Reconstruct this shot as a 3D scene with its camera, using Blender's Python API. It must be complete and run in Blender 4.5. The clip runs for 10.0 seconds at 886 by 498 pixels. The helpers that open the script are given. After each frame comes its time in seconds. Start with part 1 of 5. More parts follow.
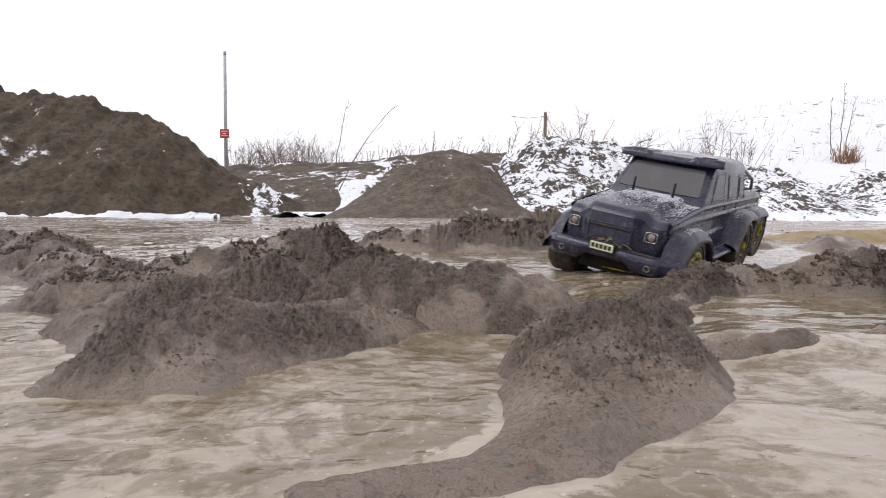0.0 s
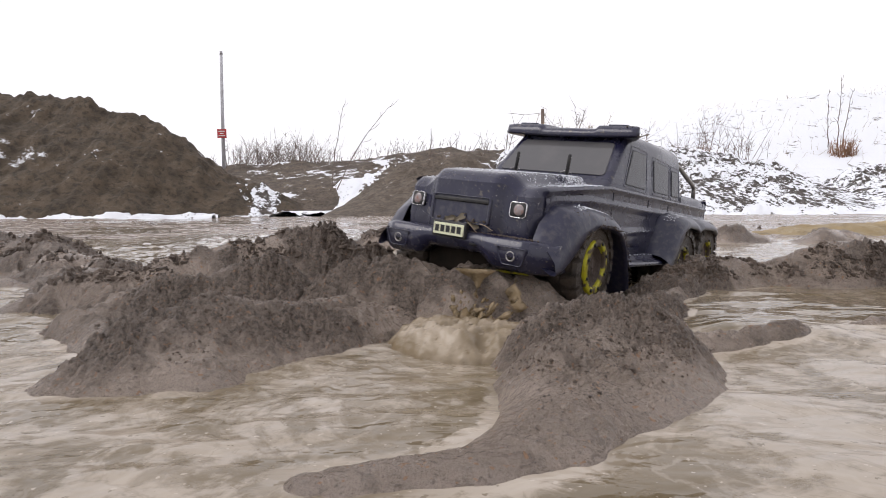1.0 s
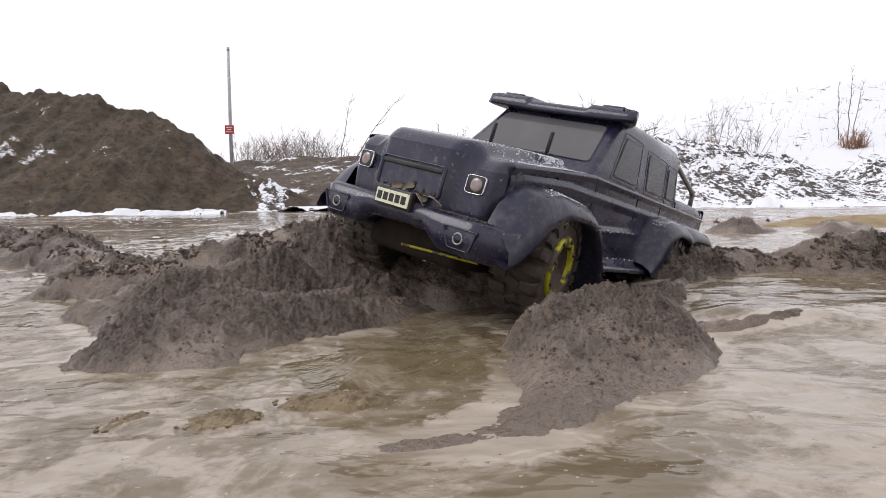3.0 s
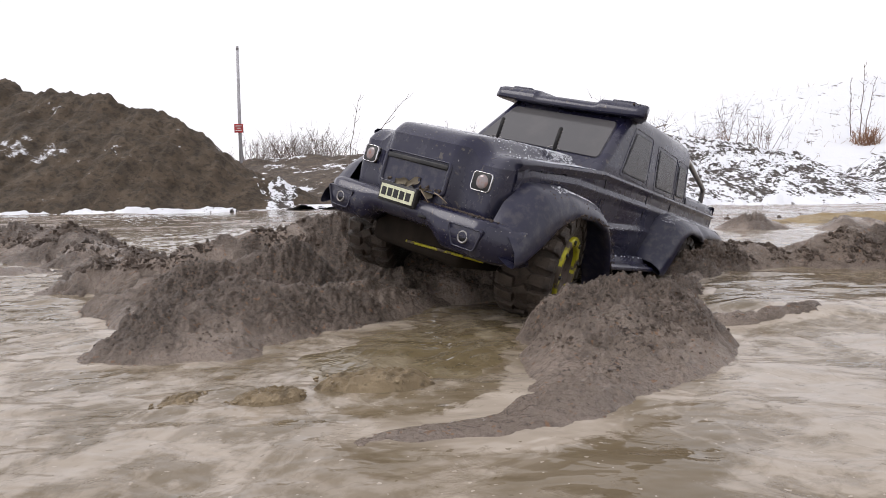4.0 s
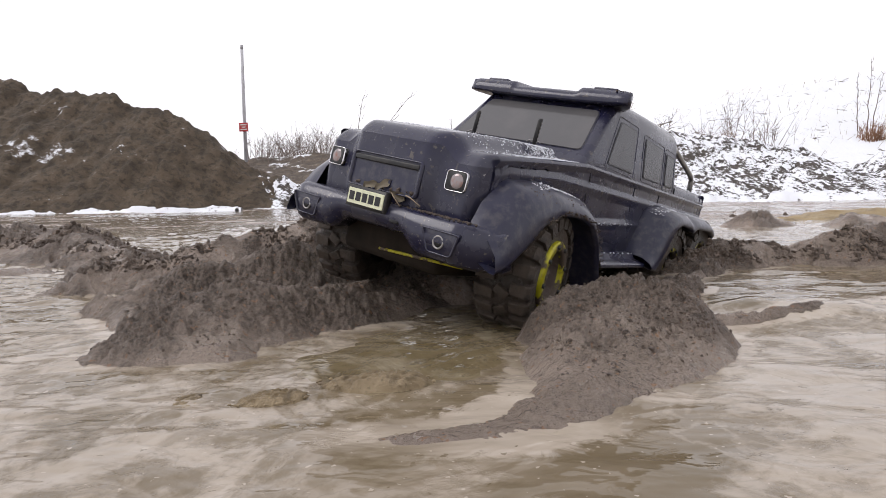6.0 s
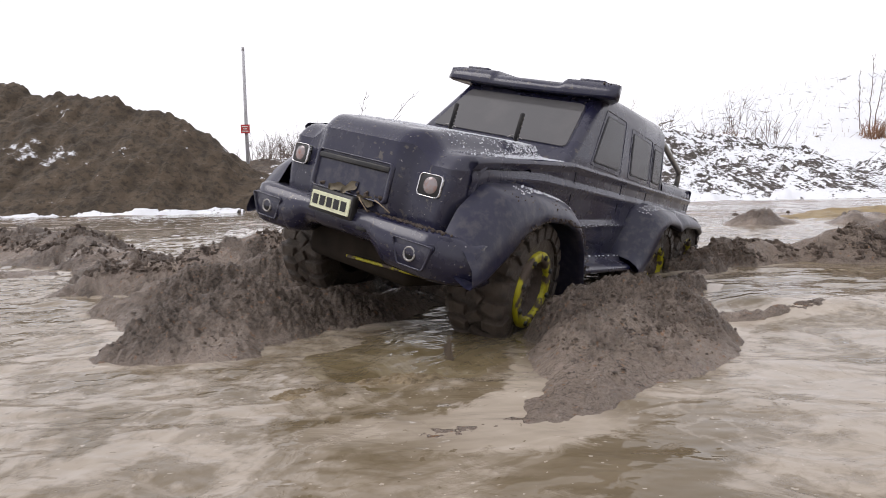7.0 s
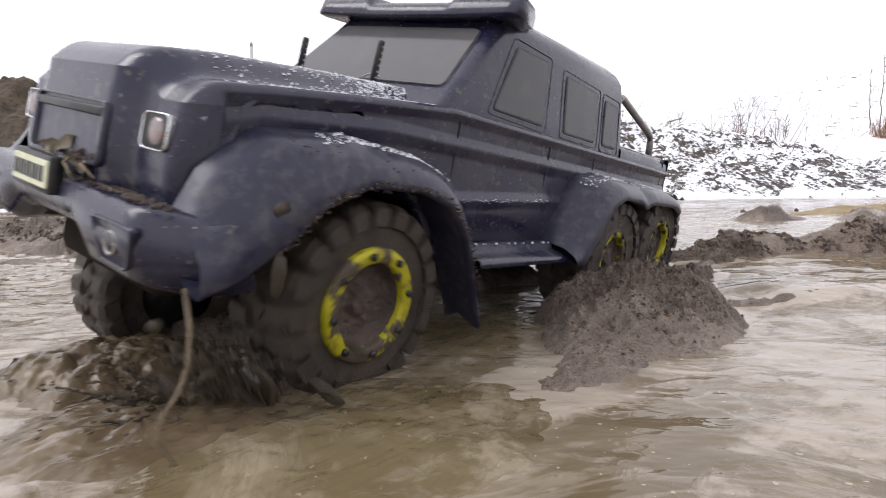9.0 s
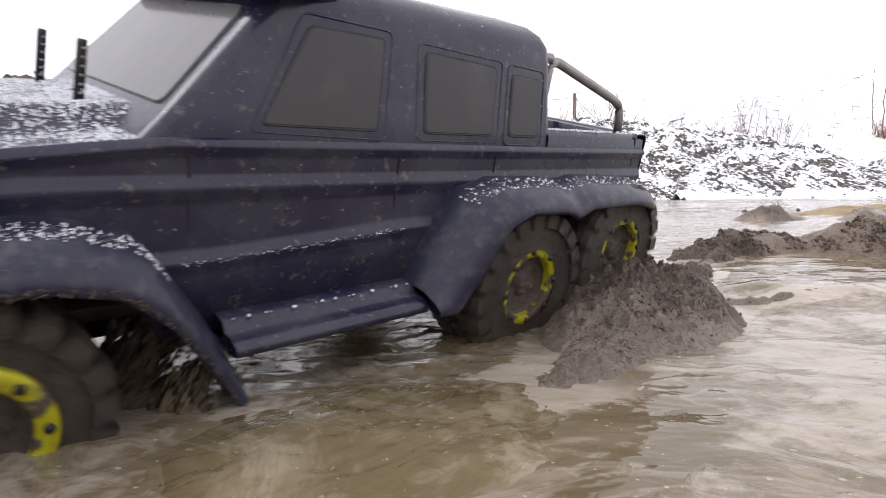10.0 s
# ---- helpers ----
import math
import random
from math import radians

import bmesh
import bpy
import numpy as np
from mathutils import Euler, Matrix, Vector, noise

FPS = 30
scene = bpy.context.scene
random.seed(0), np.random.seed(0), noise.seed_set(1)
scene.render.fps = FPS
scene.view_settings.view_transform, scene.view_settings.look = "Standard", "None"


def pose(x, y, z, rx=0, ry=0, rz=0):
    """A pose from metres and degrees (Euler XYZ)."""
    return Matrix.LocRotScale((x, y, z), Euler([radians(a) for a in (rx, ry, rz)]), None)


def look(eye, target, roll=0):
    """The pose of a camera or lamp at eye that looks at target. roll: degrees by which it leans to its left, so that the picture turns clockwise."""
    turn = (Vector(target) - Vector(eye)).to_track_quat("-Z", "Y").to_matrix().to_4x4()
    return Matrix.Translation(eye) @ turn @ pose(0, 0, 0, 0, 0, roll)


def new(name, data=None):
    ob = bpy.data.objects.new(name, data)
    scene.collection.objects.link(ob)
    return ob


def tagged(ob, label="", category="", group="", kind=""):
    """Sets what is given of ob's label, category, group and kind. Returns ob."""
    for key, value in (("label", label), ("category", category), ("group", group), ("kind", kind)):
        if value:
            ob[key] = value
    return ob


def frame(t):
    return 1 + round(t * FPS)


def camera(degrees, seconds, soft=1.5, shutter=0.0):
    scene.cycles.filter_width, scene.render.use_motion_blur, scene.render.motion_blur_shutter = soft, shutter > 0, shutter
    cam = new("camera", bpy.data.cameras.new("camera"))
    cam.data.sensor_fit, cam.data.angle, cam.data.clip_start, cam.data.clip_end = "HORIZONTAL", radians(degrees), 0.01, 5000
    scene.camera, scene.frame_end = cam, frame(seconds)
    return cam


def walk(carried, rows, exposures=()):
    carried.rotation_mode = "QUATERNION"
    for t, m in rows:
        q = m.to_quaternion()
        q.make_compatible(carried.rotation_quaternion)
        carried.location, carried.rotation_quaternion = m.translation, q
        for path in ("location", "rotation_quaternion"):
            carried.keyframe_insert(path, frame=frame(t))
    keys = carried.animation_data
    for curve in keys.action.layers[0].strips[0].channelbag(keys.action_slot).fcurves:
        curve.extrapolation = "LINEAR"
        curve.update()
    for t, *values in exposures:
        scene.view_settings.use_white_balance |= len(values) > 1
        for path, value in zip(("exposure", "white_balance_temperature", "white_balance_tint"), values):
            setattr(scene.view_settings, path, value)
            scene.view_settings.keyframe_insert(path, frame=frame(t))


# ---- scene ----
CAM_PATH = [
    (0, look((0.0000, 0.0000, 0.1180), (-0.000, 9.979, -0.526), 0.34)),
    (0.5, look((0.0009, -0.0019, 0.1192), (0.031, 9.976, -0.546), -0.01)),
    (1, look((0.0024, -0.0066, 0.1176), (0.021, 9.970, -0.563), -0.28)),
    (1.5, look((0.0033, -0.0118, 0.1159), (-0.009, 9.963, -0.599), -0.44)),
    (2, look((0.0085, -0.0111, 0.1179), (-0.029, 9.962, -0.619), -0.46)),
    (2.5, look((0.0077, -0.0110, 0.1170), (-0.046, 9.961, -0.632), -0.50)),
    (4, look((-0.0009, -0.0165, 0.1103), (-0.237, 9.949, -0.680), -0.73)),
    (4.5, look((0.0010, -0.0150, 0.1091), (-0.274, 9.949, -0.697), -0.66)),
    (5, look((0.0005, -0.0146, 0.1094), (-0.302, 9.947, -0.707), -0.69)),
    (5.5, look((0.0040, -0.0115, 0.1118), (-0.305, 9.950, -0.713), -0.79)),
    (7, look((0.0015, -0.0148, 0.1127), (-0.348, 9.946, -0.702), -1.33)),
    (7.5, look((-0.0005, -0.0175, 0.1108), (-0.383, 9.941, -0.709), -1.33)),
    (8, look((-0.0017, -0.0204, 0.1076), (-0.415, 9.937, -0.721), -1.23)),
    (8.5, look((-0.0028, -0.0243, 0.1049), (-0.453, 9.930, -0.736), -0.98)),
    (9, look((-0.0019, -0.0231, 0.1049), (-0.451, 9.930, -0.757), -0.93)),
    (9.5, look((-0.0024, -0.0247, 0.1043), (-0.479, 9.927, -0.753), -0.96)),
    (10, look((0.0001, -0.0241, 0.1037), (-0.474, 9.926, -0.770), -0.75)),
]
cam = camera(70.04, 10.0, soft=0.8, shutter=0.4)
walk(cam, CAM_PATH, ((0, 0.06, 6380, 14), (1.5, 0.03, 6380, 14), (5.5, 0.08, 6380, 14), (8.0, 0.1, 6380, 14), (9.0, 0.32, 6330, 14), (9.5, 0.44, 6330, 14), (10, 0.44, 6330, 14)))

# ---- light: a bright overcast sky, a very soft sun behind the cloud ----
SKY_STRENGTH = 1.0
world = bpy.data.worlds.new("world")
scene.world = world
world.use_nodes = True
wn, wl = world.node_tree.nodes, world.node_tree.links
sky = wn.new("ShaderNodeTexSky")
sky.sky_type, sky.sun_disc = "NISHITA", False
sky.sun_elevation, sky.sun_rotation = radians(53), radians(-95)
dull = wn.new("ShaderNodeHueSaturation")
dull.inputs["Saturation"].default_value, dull.inputs["Value"].default_value = 0.25, 0.10
cloud = wn.new("ShaderNodeMix")
cloud.data_type = "RGBA"
cloud.inputs["Factor"].default_value = 0.72
cloud.inputs["B"].default_value = (1.24, 1.22, 1.23, 1)
wl.new(sky.outputs[0], dull.inputs["Color"])
wl.new(dull.outputs[0], cloud.inputs["A"])
wl.new(cloud.outputs["Result"], wn["Background"].inputs["Color"])
wn["Background"].inputs["Strength"].default_value = SKY_STRENGTH
sun = new("sun", bpy.data.lights.new("sun", "SUN"))
sun.data.energy, sun.data.angle, sun.data.color = 1.1, radians(32), (1, 0.965, 0.92)
sun.matrix_world = look((-6, -0.5, 8), (0, 0, 0))
scene.view_settings.exposure = 0.0


# ---- materials ----
def rgb(c):
    return (*c, 1.0)


class Mat:
    """A short way to wire a principled material."""

    def __init__(self, name, rough=0.6, metal=0.0, ior=1.45):
        self.m = bpy.data.materials.new(name)
        self.m.use_nodes = True
        self.t = self.m.node_tree
        self.p = self.t.nodes["Principled BSDF"]
        self.p.inputs["Roughness"].default_value = rough
        self.p.inputs["Metallic"].default_value = metal
        self.p.inputs["IOR"].default_value = ior
        self.co = self.t.nodes.new("ShaderNodeTexCoord").outputs["Object"]
        self.height = None

    def put(self, socket, value):
        if isinstance(value, bpy.types.NodeSocket):
            self.t.links.new(value, socket)
        elif isinstance(value, tuple) and len(value) == 3:
            socket.default_value = rgb(value)
        else:
            socket.default_value = value

    def noise(self, scale, detail=4, rough=0.55, distort=0.0, co=None, stretch=None):
        co = co or self.co
        if stretch:
            mp = self.t.nodes.new("ShaderNodeMapping")
            mp.inputs["Scale"].default_value = stretch
            self.t.links.new(co, mp.inputs[0])
            co = mp.outputs[0]
        n = self.t.nodes.new("ShaderNodeTexNoise")
        self.t.links.new(co, n.inputs["Vector"])
        n.inputs["Scale"].default_value, n.inputs["Detail"].default_value = scale, detail
        n.inputs["Roughness"].default_value, n.inputs["Distortion"].default_value = rough, distort
        return n.outputs["Fac"]

    def ramp(self, fac, lo, hi):
        r = self.t.nodes.new("ShaderNodeMapRange")
        r.interpolation_type = "SMOOTHSTEP"
        r.inputs["From Min"].default_value, r.inputs["From Max"].default_value = lo, hi
        self.t.links.new(fac, r.inputs["Value"])
        return r.outputs["Result"]

    def mix(self, fac, a, b):
        n = self.t.nodes.new("ShaderNodeMix")
        n.data_type = "RGBA"
        self.put(n.inputs["Factor"], fac)
        self.put(n.inputs["A"], a)
        self.put(n.inputs["B"], b)
        return n.outputs["Result"]

    def math(self, op, a, b=0.0):
        n = self.t.nodes.new("ShaderNodeMath")
        n.operation = op
        self.put(n.inputs[0], a)
        self.put(n.inputs[1], b)
        return n.outputs[0]

    def color(self, c):
        self.put(self.p.inputs["Base Color"], c)
        return self

    def rough(self, fac, lo, hi):
        r = self.t.nodes.new("ShaderNodeMapRange")
        r.inputs["To Min"].default_value, r.inputs["To Max"].default_value = lo, hi
        self.t.links.new(fac, r.inputs["Value"])
        self.t.links.new(r.outputs["Result"], self.p.inputs["Roughness"])
        return self

    def bump(self, fac, strength, distance):
        b = self.t.nodes.new("ShaderNodeBump")
        b.inputs["Strength"].default_value, b.inputs["Distance"].default_value = strength, distance
        self.t.links.new(fac, b.inputs["Height"])
        if self.height:
            self.t.links.new(self.height, b.inputs["Normal"])
        self.height = b.outputs[0]
        self.t.links.new(b.outputs[0], self.p.inputs["Normal"])
        return self


def mud_material(name, dark, light, grain=1.0, rough=(0.38, 0.75)):
    m = Mat(name)
    big, mid, fine = m.noise(9 * grain, 5), m.noise(60 * grain, 6, 0.65), m.noise(420 * grain, 5, 0.7)
    c = m.mix(m.ramp(big, 0.3, 0.7), dark, light)
    c = m.mix(m.math("MULTIPLY", m.ramp(mid, 0.5, 0.68), 0.7), c, tuple(v * 0.5 for v in dark))
    c = m.mix(m.math("MULTIPLY", m.ramp(fine, 0.58, 0.75), 0.5), c, tuple(v * 1.35 for v in light))
    m.color(c).rough(m.ramp(m.noise(16 * grain, 4), 0.35, 0.65), *rough)
    m.bump(mid, 0.75, 0.007 / grain).bump(fine, 0.8, 0.0022 / grain)
    return m.m


M_MUD = mud_material("wet_mud", (0.118, 0.09, 0.07), (0.22, 0.178, 0.146))


def ground_material():
    """Smooth wet mud, with darker crumbly earth where the banks are broken up, and crease shade mottled in."""
    m = Mat("churned_mud")
    at = m.t.nodes.new("ShaderNodeAttribute")
    at.attribute_name = "crumb"
    big, mid, fine, grit = m.noise(8, 5), m.noise(55, 7, 0.68), m.noise(300, 5, 0.7), m.noise(900, 3, 0.7)
    c = m.mix(m.ramp(big, 0.3, 0.7), (0.225, 0.178, 0.142), (0.36, 0.292, 0.24))
    # Broken banks are darker earth, deepened further for the shade in crevices.
    broken = m.ramp(m.math("ADD", at.outputs["Fac"], m.math("MULTIPLY", mid, 0.6)), 0.36, 0.74)
    c = m.mix(broken, c, m.mix(m.ramp(fine, 0.35, 0.65), (0.055, 0.041, 0.031), (0.225, 0.175, 0.138)))
    # Dark mottling puts the shade of creases and pits into the colour.
    c = m.mix(m.math("MULTIPLY", m.ramp(mid, 0.54, 0.67), 0.45), c, (0.07, 0.052, 0.04))
    c = m.mix(m.math("MULTIPLY", m.ramp(fine, 0.55, 0.64), 0.5), c, (0.055, 0.041, 0.032))
    c = m.mix(m.math("MULTIPLY", m.ramp(grit, 0.56, 0.65), 0.55), c, (0.33, 0.27, 0.22))
    c = m.mix(m.math("MULTIPLY", m.ramp(m.noise(240, 2, 0.5), 0.655, 0.69), 0.75), c, (0.3, 0.17, 0.095))
    m.color(c).rough(m.ramp(m.math("ADD", m.math("MULTIPLY", broken, 0.35), m.noise(14, 4)), 0.38, 0.8), 0.1, 0.5)
    m.bump(mid, 0.8, 0.007).bump(fine, 1.0, 0.0042).bump(grit, 0.7, 0.0012)
    return m.m


M_GROUND = ground_material()
M_CLOD = mud_material("crumbly_mud", (0.066, 0.048, 0.036), (0.145, 0.11, 0.086), 1.6, (0.5, 0.85))
M_SPRAY = mud_material("thrown_mud", (0.045, 0.032, 0.021), (0.115, 0.084, 0.055), 1.5, (0.15, 0.4))
M_DIRT = mud_material("pile_earth", (0.062, 0.044, 0.028), (0.115, 0.085, 0.058), 0.06, (0.75, 0.95))


def water_material(name, tan, foam, brown, wave=1.0, shore=1.0):
    m = Mat(name, 0.1, ior=1.33)
    at = m.t.nodes.new("ShaderNodeAttribute")
    at.attribute_name = "depth"
    # Cream amount; also carries the sky reflection painted on the near left.
    cream = m.t.nodes.new("ShaderNodeAttribute")
    cream.attribute_name = "froth_sheen"
    swirl = m.noise(4.0, 6, 0.6, 1.3, stretch=(1.0, 0.7, 1.0))
    veil = m.noise(9, 8, 0.6, 2.2)
    curd = m.noise(34, 6, 0.62, 1.4)
    c = m.mix(m.ramp(swirl, 0.36, 0.62), brown, tan)
    film = m.math("ADD", m.math("ADD", m.math("MULTIPLY", veil, 0.7), m.math("MULTIPLY", curd, 0.3)), cream.outputs["Fac"])
    c = m.mix(m.math("MULTIPLY", m.ramp(film, 0.47, 0.61), 0.58), c, foam)
    thread = m.math("ABSOLUTE", m.math("SUBTRACT", m.noise(5.5, 5, 0.55, 3.2), 0.5))
    c = m.mix(m.math("MULTIPLY", m.ramp(m.math("SUBTRACT", 0.05, thread), 0.0, 0.05), 0.26), c, foam)
    thread = m.math("ABSOLUTE", m.math("SUBTRACT", m.noise(11, 5, 0.6, 2.6), 0.5))
    c = m.mix(m.math("MULTIPLY", m.ramp(m.math("SUBTRACT", 0.03, thread), 0.0, 0.03), 0.22), c, brown)
    lace = m.ramp(m.math("ADD", m.noise(38, 6, 0.65, 1.5), m.math("MULTIPLY", at.outputs["Fac"], -26.0)), 0.16, 0.34)
    edge = m.math("MULTIPLY", lace, m.ramp(m.noise(5, 2), 0.42, 0.58))
    c = m.mix(m.math("MULTIPLY", edge, shore), c, foam)
    c = m.mix(m.math("MULTIPLY", m.ramp(m.noise(130, 3, 0.6), 0.66, 0.7), 0.7), c, brown)
    c = m.mix(m.math("MULTIPLY", m.ramp(m.noise(210, 2, 0.5), 0.69, 0.72), 0.7), c, foam)
    m.color(c).rough(m.ramp(film, 0.45, 0.57), 0.02, 0.14)
    m.bump(m.noise(20, 3, 0.5, 0.9, stretch=(0.8, 1.5, 1)), 0.5, 0.006 * wave).bump(m.noise(60, 3, 0.5, 0.6, stretch=(0.9, 1.3, 1)), 0.16, 0.002 * wave).bump(m.ramp(film, 0.48, 0.56), 0.25, 0.0012)
    return m.m


M_WATER = water_material("muddy_water", (0.225, 0.183, 0.13), (0.455, 0.395, 0.325), (0.125, 0.094, 0.052), 0.65, 0.75)
M_SLURRY = water_material("churned_slurry", (0.17, 0.128, 0.08), (0.25, 0.2, 0.135), (0.08, 0.056, 0.033), 2.0, 0.0)
M_WASH = water_material("olive_wash", (0.19, 0.152, 0.09), (0.33, 0.28, 0.2), (0.11, 0.083, 0.042), 1.6, 0.0)
M_FROTH = water_material("frothy_water", (0.29, 0.235, 0.165), (0.42, 0.355, 0.275), (0.17, 0.125, 0.07), 1.2, 0.0)


M_BROTH = mud_material("brown_spray", (0.10, 0.072, 0.042), (0.23, 0.175, 0.11), 1.5, (0.05, 0.25))
M_GUSH = mud_material("gushing_water", (0.17, 0.115, 0.05), (0.34, 0.255, 0.15), 1.2, (0.05, 0.2))


def snow_earth(name, level, scale, earth=((0.05, 0.042, 0.036), (0.12, 0.1, 0.085))):
    """Snow that lies in patches on rough earth."""
    m = Mat(name, 0.8)
    a, b = m.noise(scale, 8, 0.72), m.noise(scale * 4, 4, 0.6)
    soil = m.mix(m.ramp(b, 0.3, 0.7), *earth)
    soil = m.mix(m.math("MULTIPLY", m.ramp(m.noise(scale * 14, 6, 0.7), 0.48, 0.62), 0.65), soil, tuple(v * 0.45 for v in earth[0]))
    cover = m.ramp(m.math("ADD", m.math("MULTIPLY", a, 0.75), m.math("MULTIPLY", b, 0.25)), level - 0.03, level + 0.03)
    m.color(m.mix(cover, soil, (0.82, 0.84, 0.88)))
    crumb = m.noise(scale * 22, 5, 0.7)
    m.bump(a, 0.8, 0.15 / scale).bump(b, 0.6, 0.05 / scale).bump(crumb, 0.7, 0.02 / scale)
    return m.m


M_SNOWHEAP = snow_earth("snow_dusted_earth", 0.495, 2.6)
M_SNOWHILL = snow_earth("snow_slope", 0.39, 0.9, ((0.11, 0.09, 0.07), (0.24, 0.2, 0.16)))
M_SNOWBANK = snow_earth("weedy_bank", 0.585, 0.8, ((0.07, 0.055, 0.042), (0.15, 0.115, 0.085)))
M_PILE = snow_earth("earth_pile", 0.635, 0.6, ((0.05, 0.036, 0.022), (0.108, 0.079, 0.051)))
M_SNOWLINE = snow_earth("old_snow", 0.40, 3.0)


def plain(name, color, rough=0.6, metal=0.0, wear=None, scale=60, amount=0.5):
    m = Mat(name, rough, metal)
    n = m.noise(scale, 5, 0.6)
    wear = wear or tuple(min(1.0, v * 1.5 + 0.01) for v in color)
    m.color(m.mix(m.math("MULTIPLY", m.ramp(n, 0.45, 0.7), amount), color, wear))
    m.bump(n, 0.15, 0.002)
    return m.m


def body_paint():
    """Satin dark blue paint under dust, dried splashes and frost."""
    m = Mat("dusty_blue_paint", 0.3)
    dust, spot, fleck = m.noise(26, 5, 0.6), m.noise(150, 4, 0.65), m.noise(430, 3, 0.6)
    c = m.mix(m.math("MULTIPLY", m.ramp(dust, 0.3, 0.7), 0.75), (0.0125, 0.0124, 0.036), (0.043, 0.043, 0.061))
    c = m.mix(m.math("MULTIPLY", m.ramp(spot, 0.6, 0.68), 0.7), c, (0.12, 0.105, 0.09))
    c = m.mix(m.ramp(fleck, 0.685, 0.73), c, (0.34, 0.33, 0.33))
    m.color(c).rough(m.ramp(dust, 0.3, 0.7), 0.16, 0.36)
    m.p.inputs["Coat Weight"].default_value, m.p.inputs["Coat Roughness"].default_value = 0.22, 0.1
    m.p.inputs["Specular IOR Level"].default_value = 0.4
    m.bump(spot, 0.12, 0.0012)
    return m.m


M_PAINT = body_paint()
M_FLARE = plain("grey_flare_plastic", (0.02, 0.0205, 0.043), 0.3, 0, (0.08, 0.075, 0.082), 130, 0.6)
M_PANE = plain("smoked_pane", (0.04, 0.0385, 0.041), 0.24, 0, (0.068, 0.065, 0.066), 22, 0.7)
# Paler than the side panes: part of the sky's reflection is in the colour.
M_SCREEN = plain("sky_grey_windscreen", (0.09, 0.088, 0.09), 0.12, 0, (0.11, 0.105, 0.105), 22, 0.7)
M_BLACK = plain("black_plastic", (0.012, 0.012, 0.013), 0.45, 0, (0.05, 0.045, 0.04), 90, 0.5)
M_SEAL = plain("dull_rubber_seal", (0.018, 0.018, 0.023), 0.4, 0, (0.05, 0.047, 0.048), 90, 0.5)


# Darker and duller than M_BLACK: the underside's shade is put into the colour.
def under_material():
    m = Mat("shaded_grimy_underside", 0.9)
    m.p.inputs["Specular IOR Level"].default_value = 0.1
    m.color(m.mix(m.noise(70, 4), (0.008, 0.007, 0.006), (0.04, 0.031, 0.024)))
    return m.m


M_UNDER = under_material()
M_TYRE = plain("muddy_rubber", (0.03, 0.024, 0.02), 0.5, 0, (0.115, 0.085, 0.065), 45, 0.9)


def ring_material():
    """Yellow rings half under mud."""
    m = Mat("muddy_yellow_ring", 0.35, 0.2)
    cake, fleck = m.noise(48, 5, 0.6), m.noise(220, 4, 0.6)
    c = m.mix(m.math("MULTIPLY", m.ramp(fleck, 0.5, 0.65), 0.6), (0.42, 0.385, 0.01), (0.2, 0.16, 0.03))
    c = m.mix(m.ramp(cake, 0.495, 0.555), c, (0.085, 0.063, 0.047))
    m.color(c).rough(m.ramp(cake, 0.45, 0.55), 0.3, 0.65)
    m.bump(m.ramp(cake, 0.48, 0.6), 0.5, 0.001)
    return m.m


M_YELLOW = ring_material()
M_TYRE_MUD = mud_material("mud_coated_rubber", (0.026, 0.02, 0.015), (0.08, 0.06, 0.045), 1.6, (0.25, 0.6))
M_CHROME = plain("chrome", (0.7, 0.7, 0.72), 0.18, 1.0, (0.35, 0.32, 0.3), 100, 0.5)
M_STEEL = plain("grey_steel_tube", (0.33, 0.32, 0.31), 0.4, 0.6, (0.16, 0.14, 0.12), 90, 0.5)
M_PLATE = plain("plate_white", (0.72, 0.74, 0.52), 0.45, 0, (0.45, 0.42, 0.3), 140, 0.4)
M_LENS = plain("lamp_lens", (0.28, 0.25, 0.25), 0.12, 0.3, (0.3, 0.1, 0.05), 150, 0.7)
M_SLUSH = plain("frost_grains", (0.78, 0.8, 0.84), 0.5, 0, (0.5, 0.5, 0.52), 200, 0.5)
M_LEAF = plain("dead_leaf", (0.2, 0.17, 0.12), 0.8, 0, (0.09, 0.07, 0.05), 100, 0.7)
M_STRAW = plain("dry_grass", (0.3, 0.235, 0.16), 0.85, 0, (0.16, 0.11, 0.075), 5, 0.7)
M_RUST = plain("russet_weeds", (0.24, 0.13, 0.075), 0.85, 0, (0.14, 0.08, 0.05), 5, 0.7)
M_TWIG = plain("bare_twigs", (0.15, 0.115, 0.1), 0.85, 0, (0.2, 0.16, 0.13), 5, 0.7)
M_STUBBLE = plain("grey_brown_stems", (0.2, 0.165, 0.14), 0.85, 0, (0.12, 0.09, 0.075), 5, 0.7)
M_POLE = plain("weathered_pole", (0.46, 0.46, 0.48), 0.7, 0, (0.22, 0.2, 0.19), 3, 0.6)
M_RED = plain("faded_red_sign", (0.5, 0.05, 0.05), 0.5, 0, (0.35, 0.08, 0.07), 8, 0.5)
M_SIGNWHITE = plain("sign_white", (0.7, 0.68, 0.66), 0.5)


# ---- mesh helpers ----
def mesh_of(name, verts, faces, smooth=True):
    me = bpy.data.meshes.new(name)
    me.from_pydata([tuple(map(float, v)) for v in verts], [], faces)
    me.update()
    if smooth:
        me.polygons.foreach_set("use_smooth", [True] * len(me.polygons))
    return me


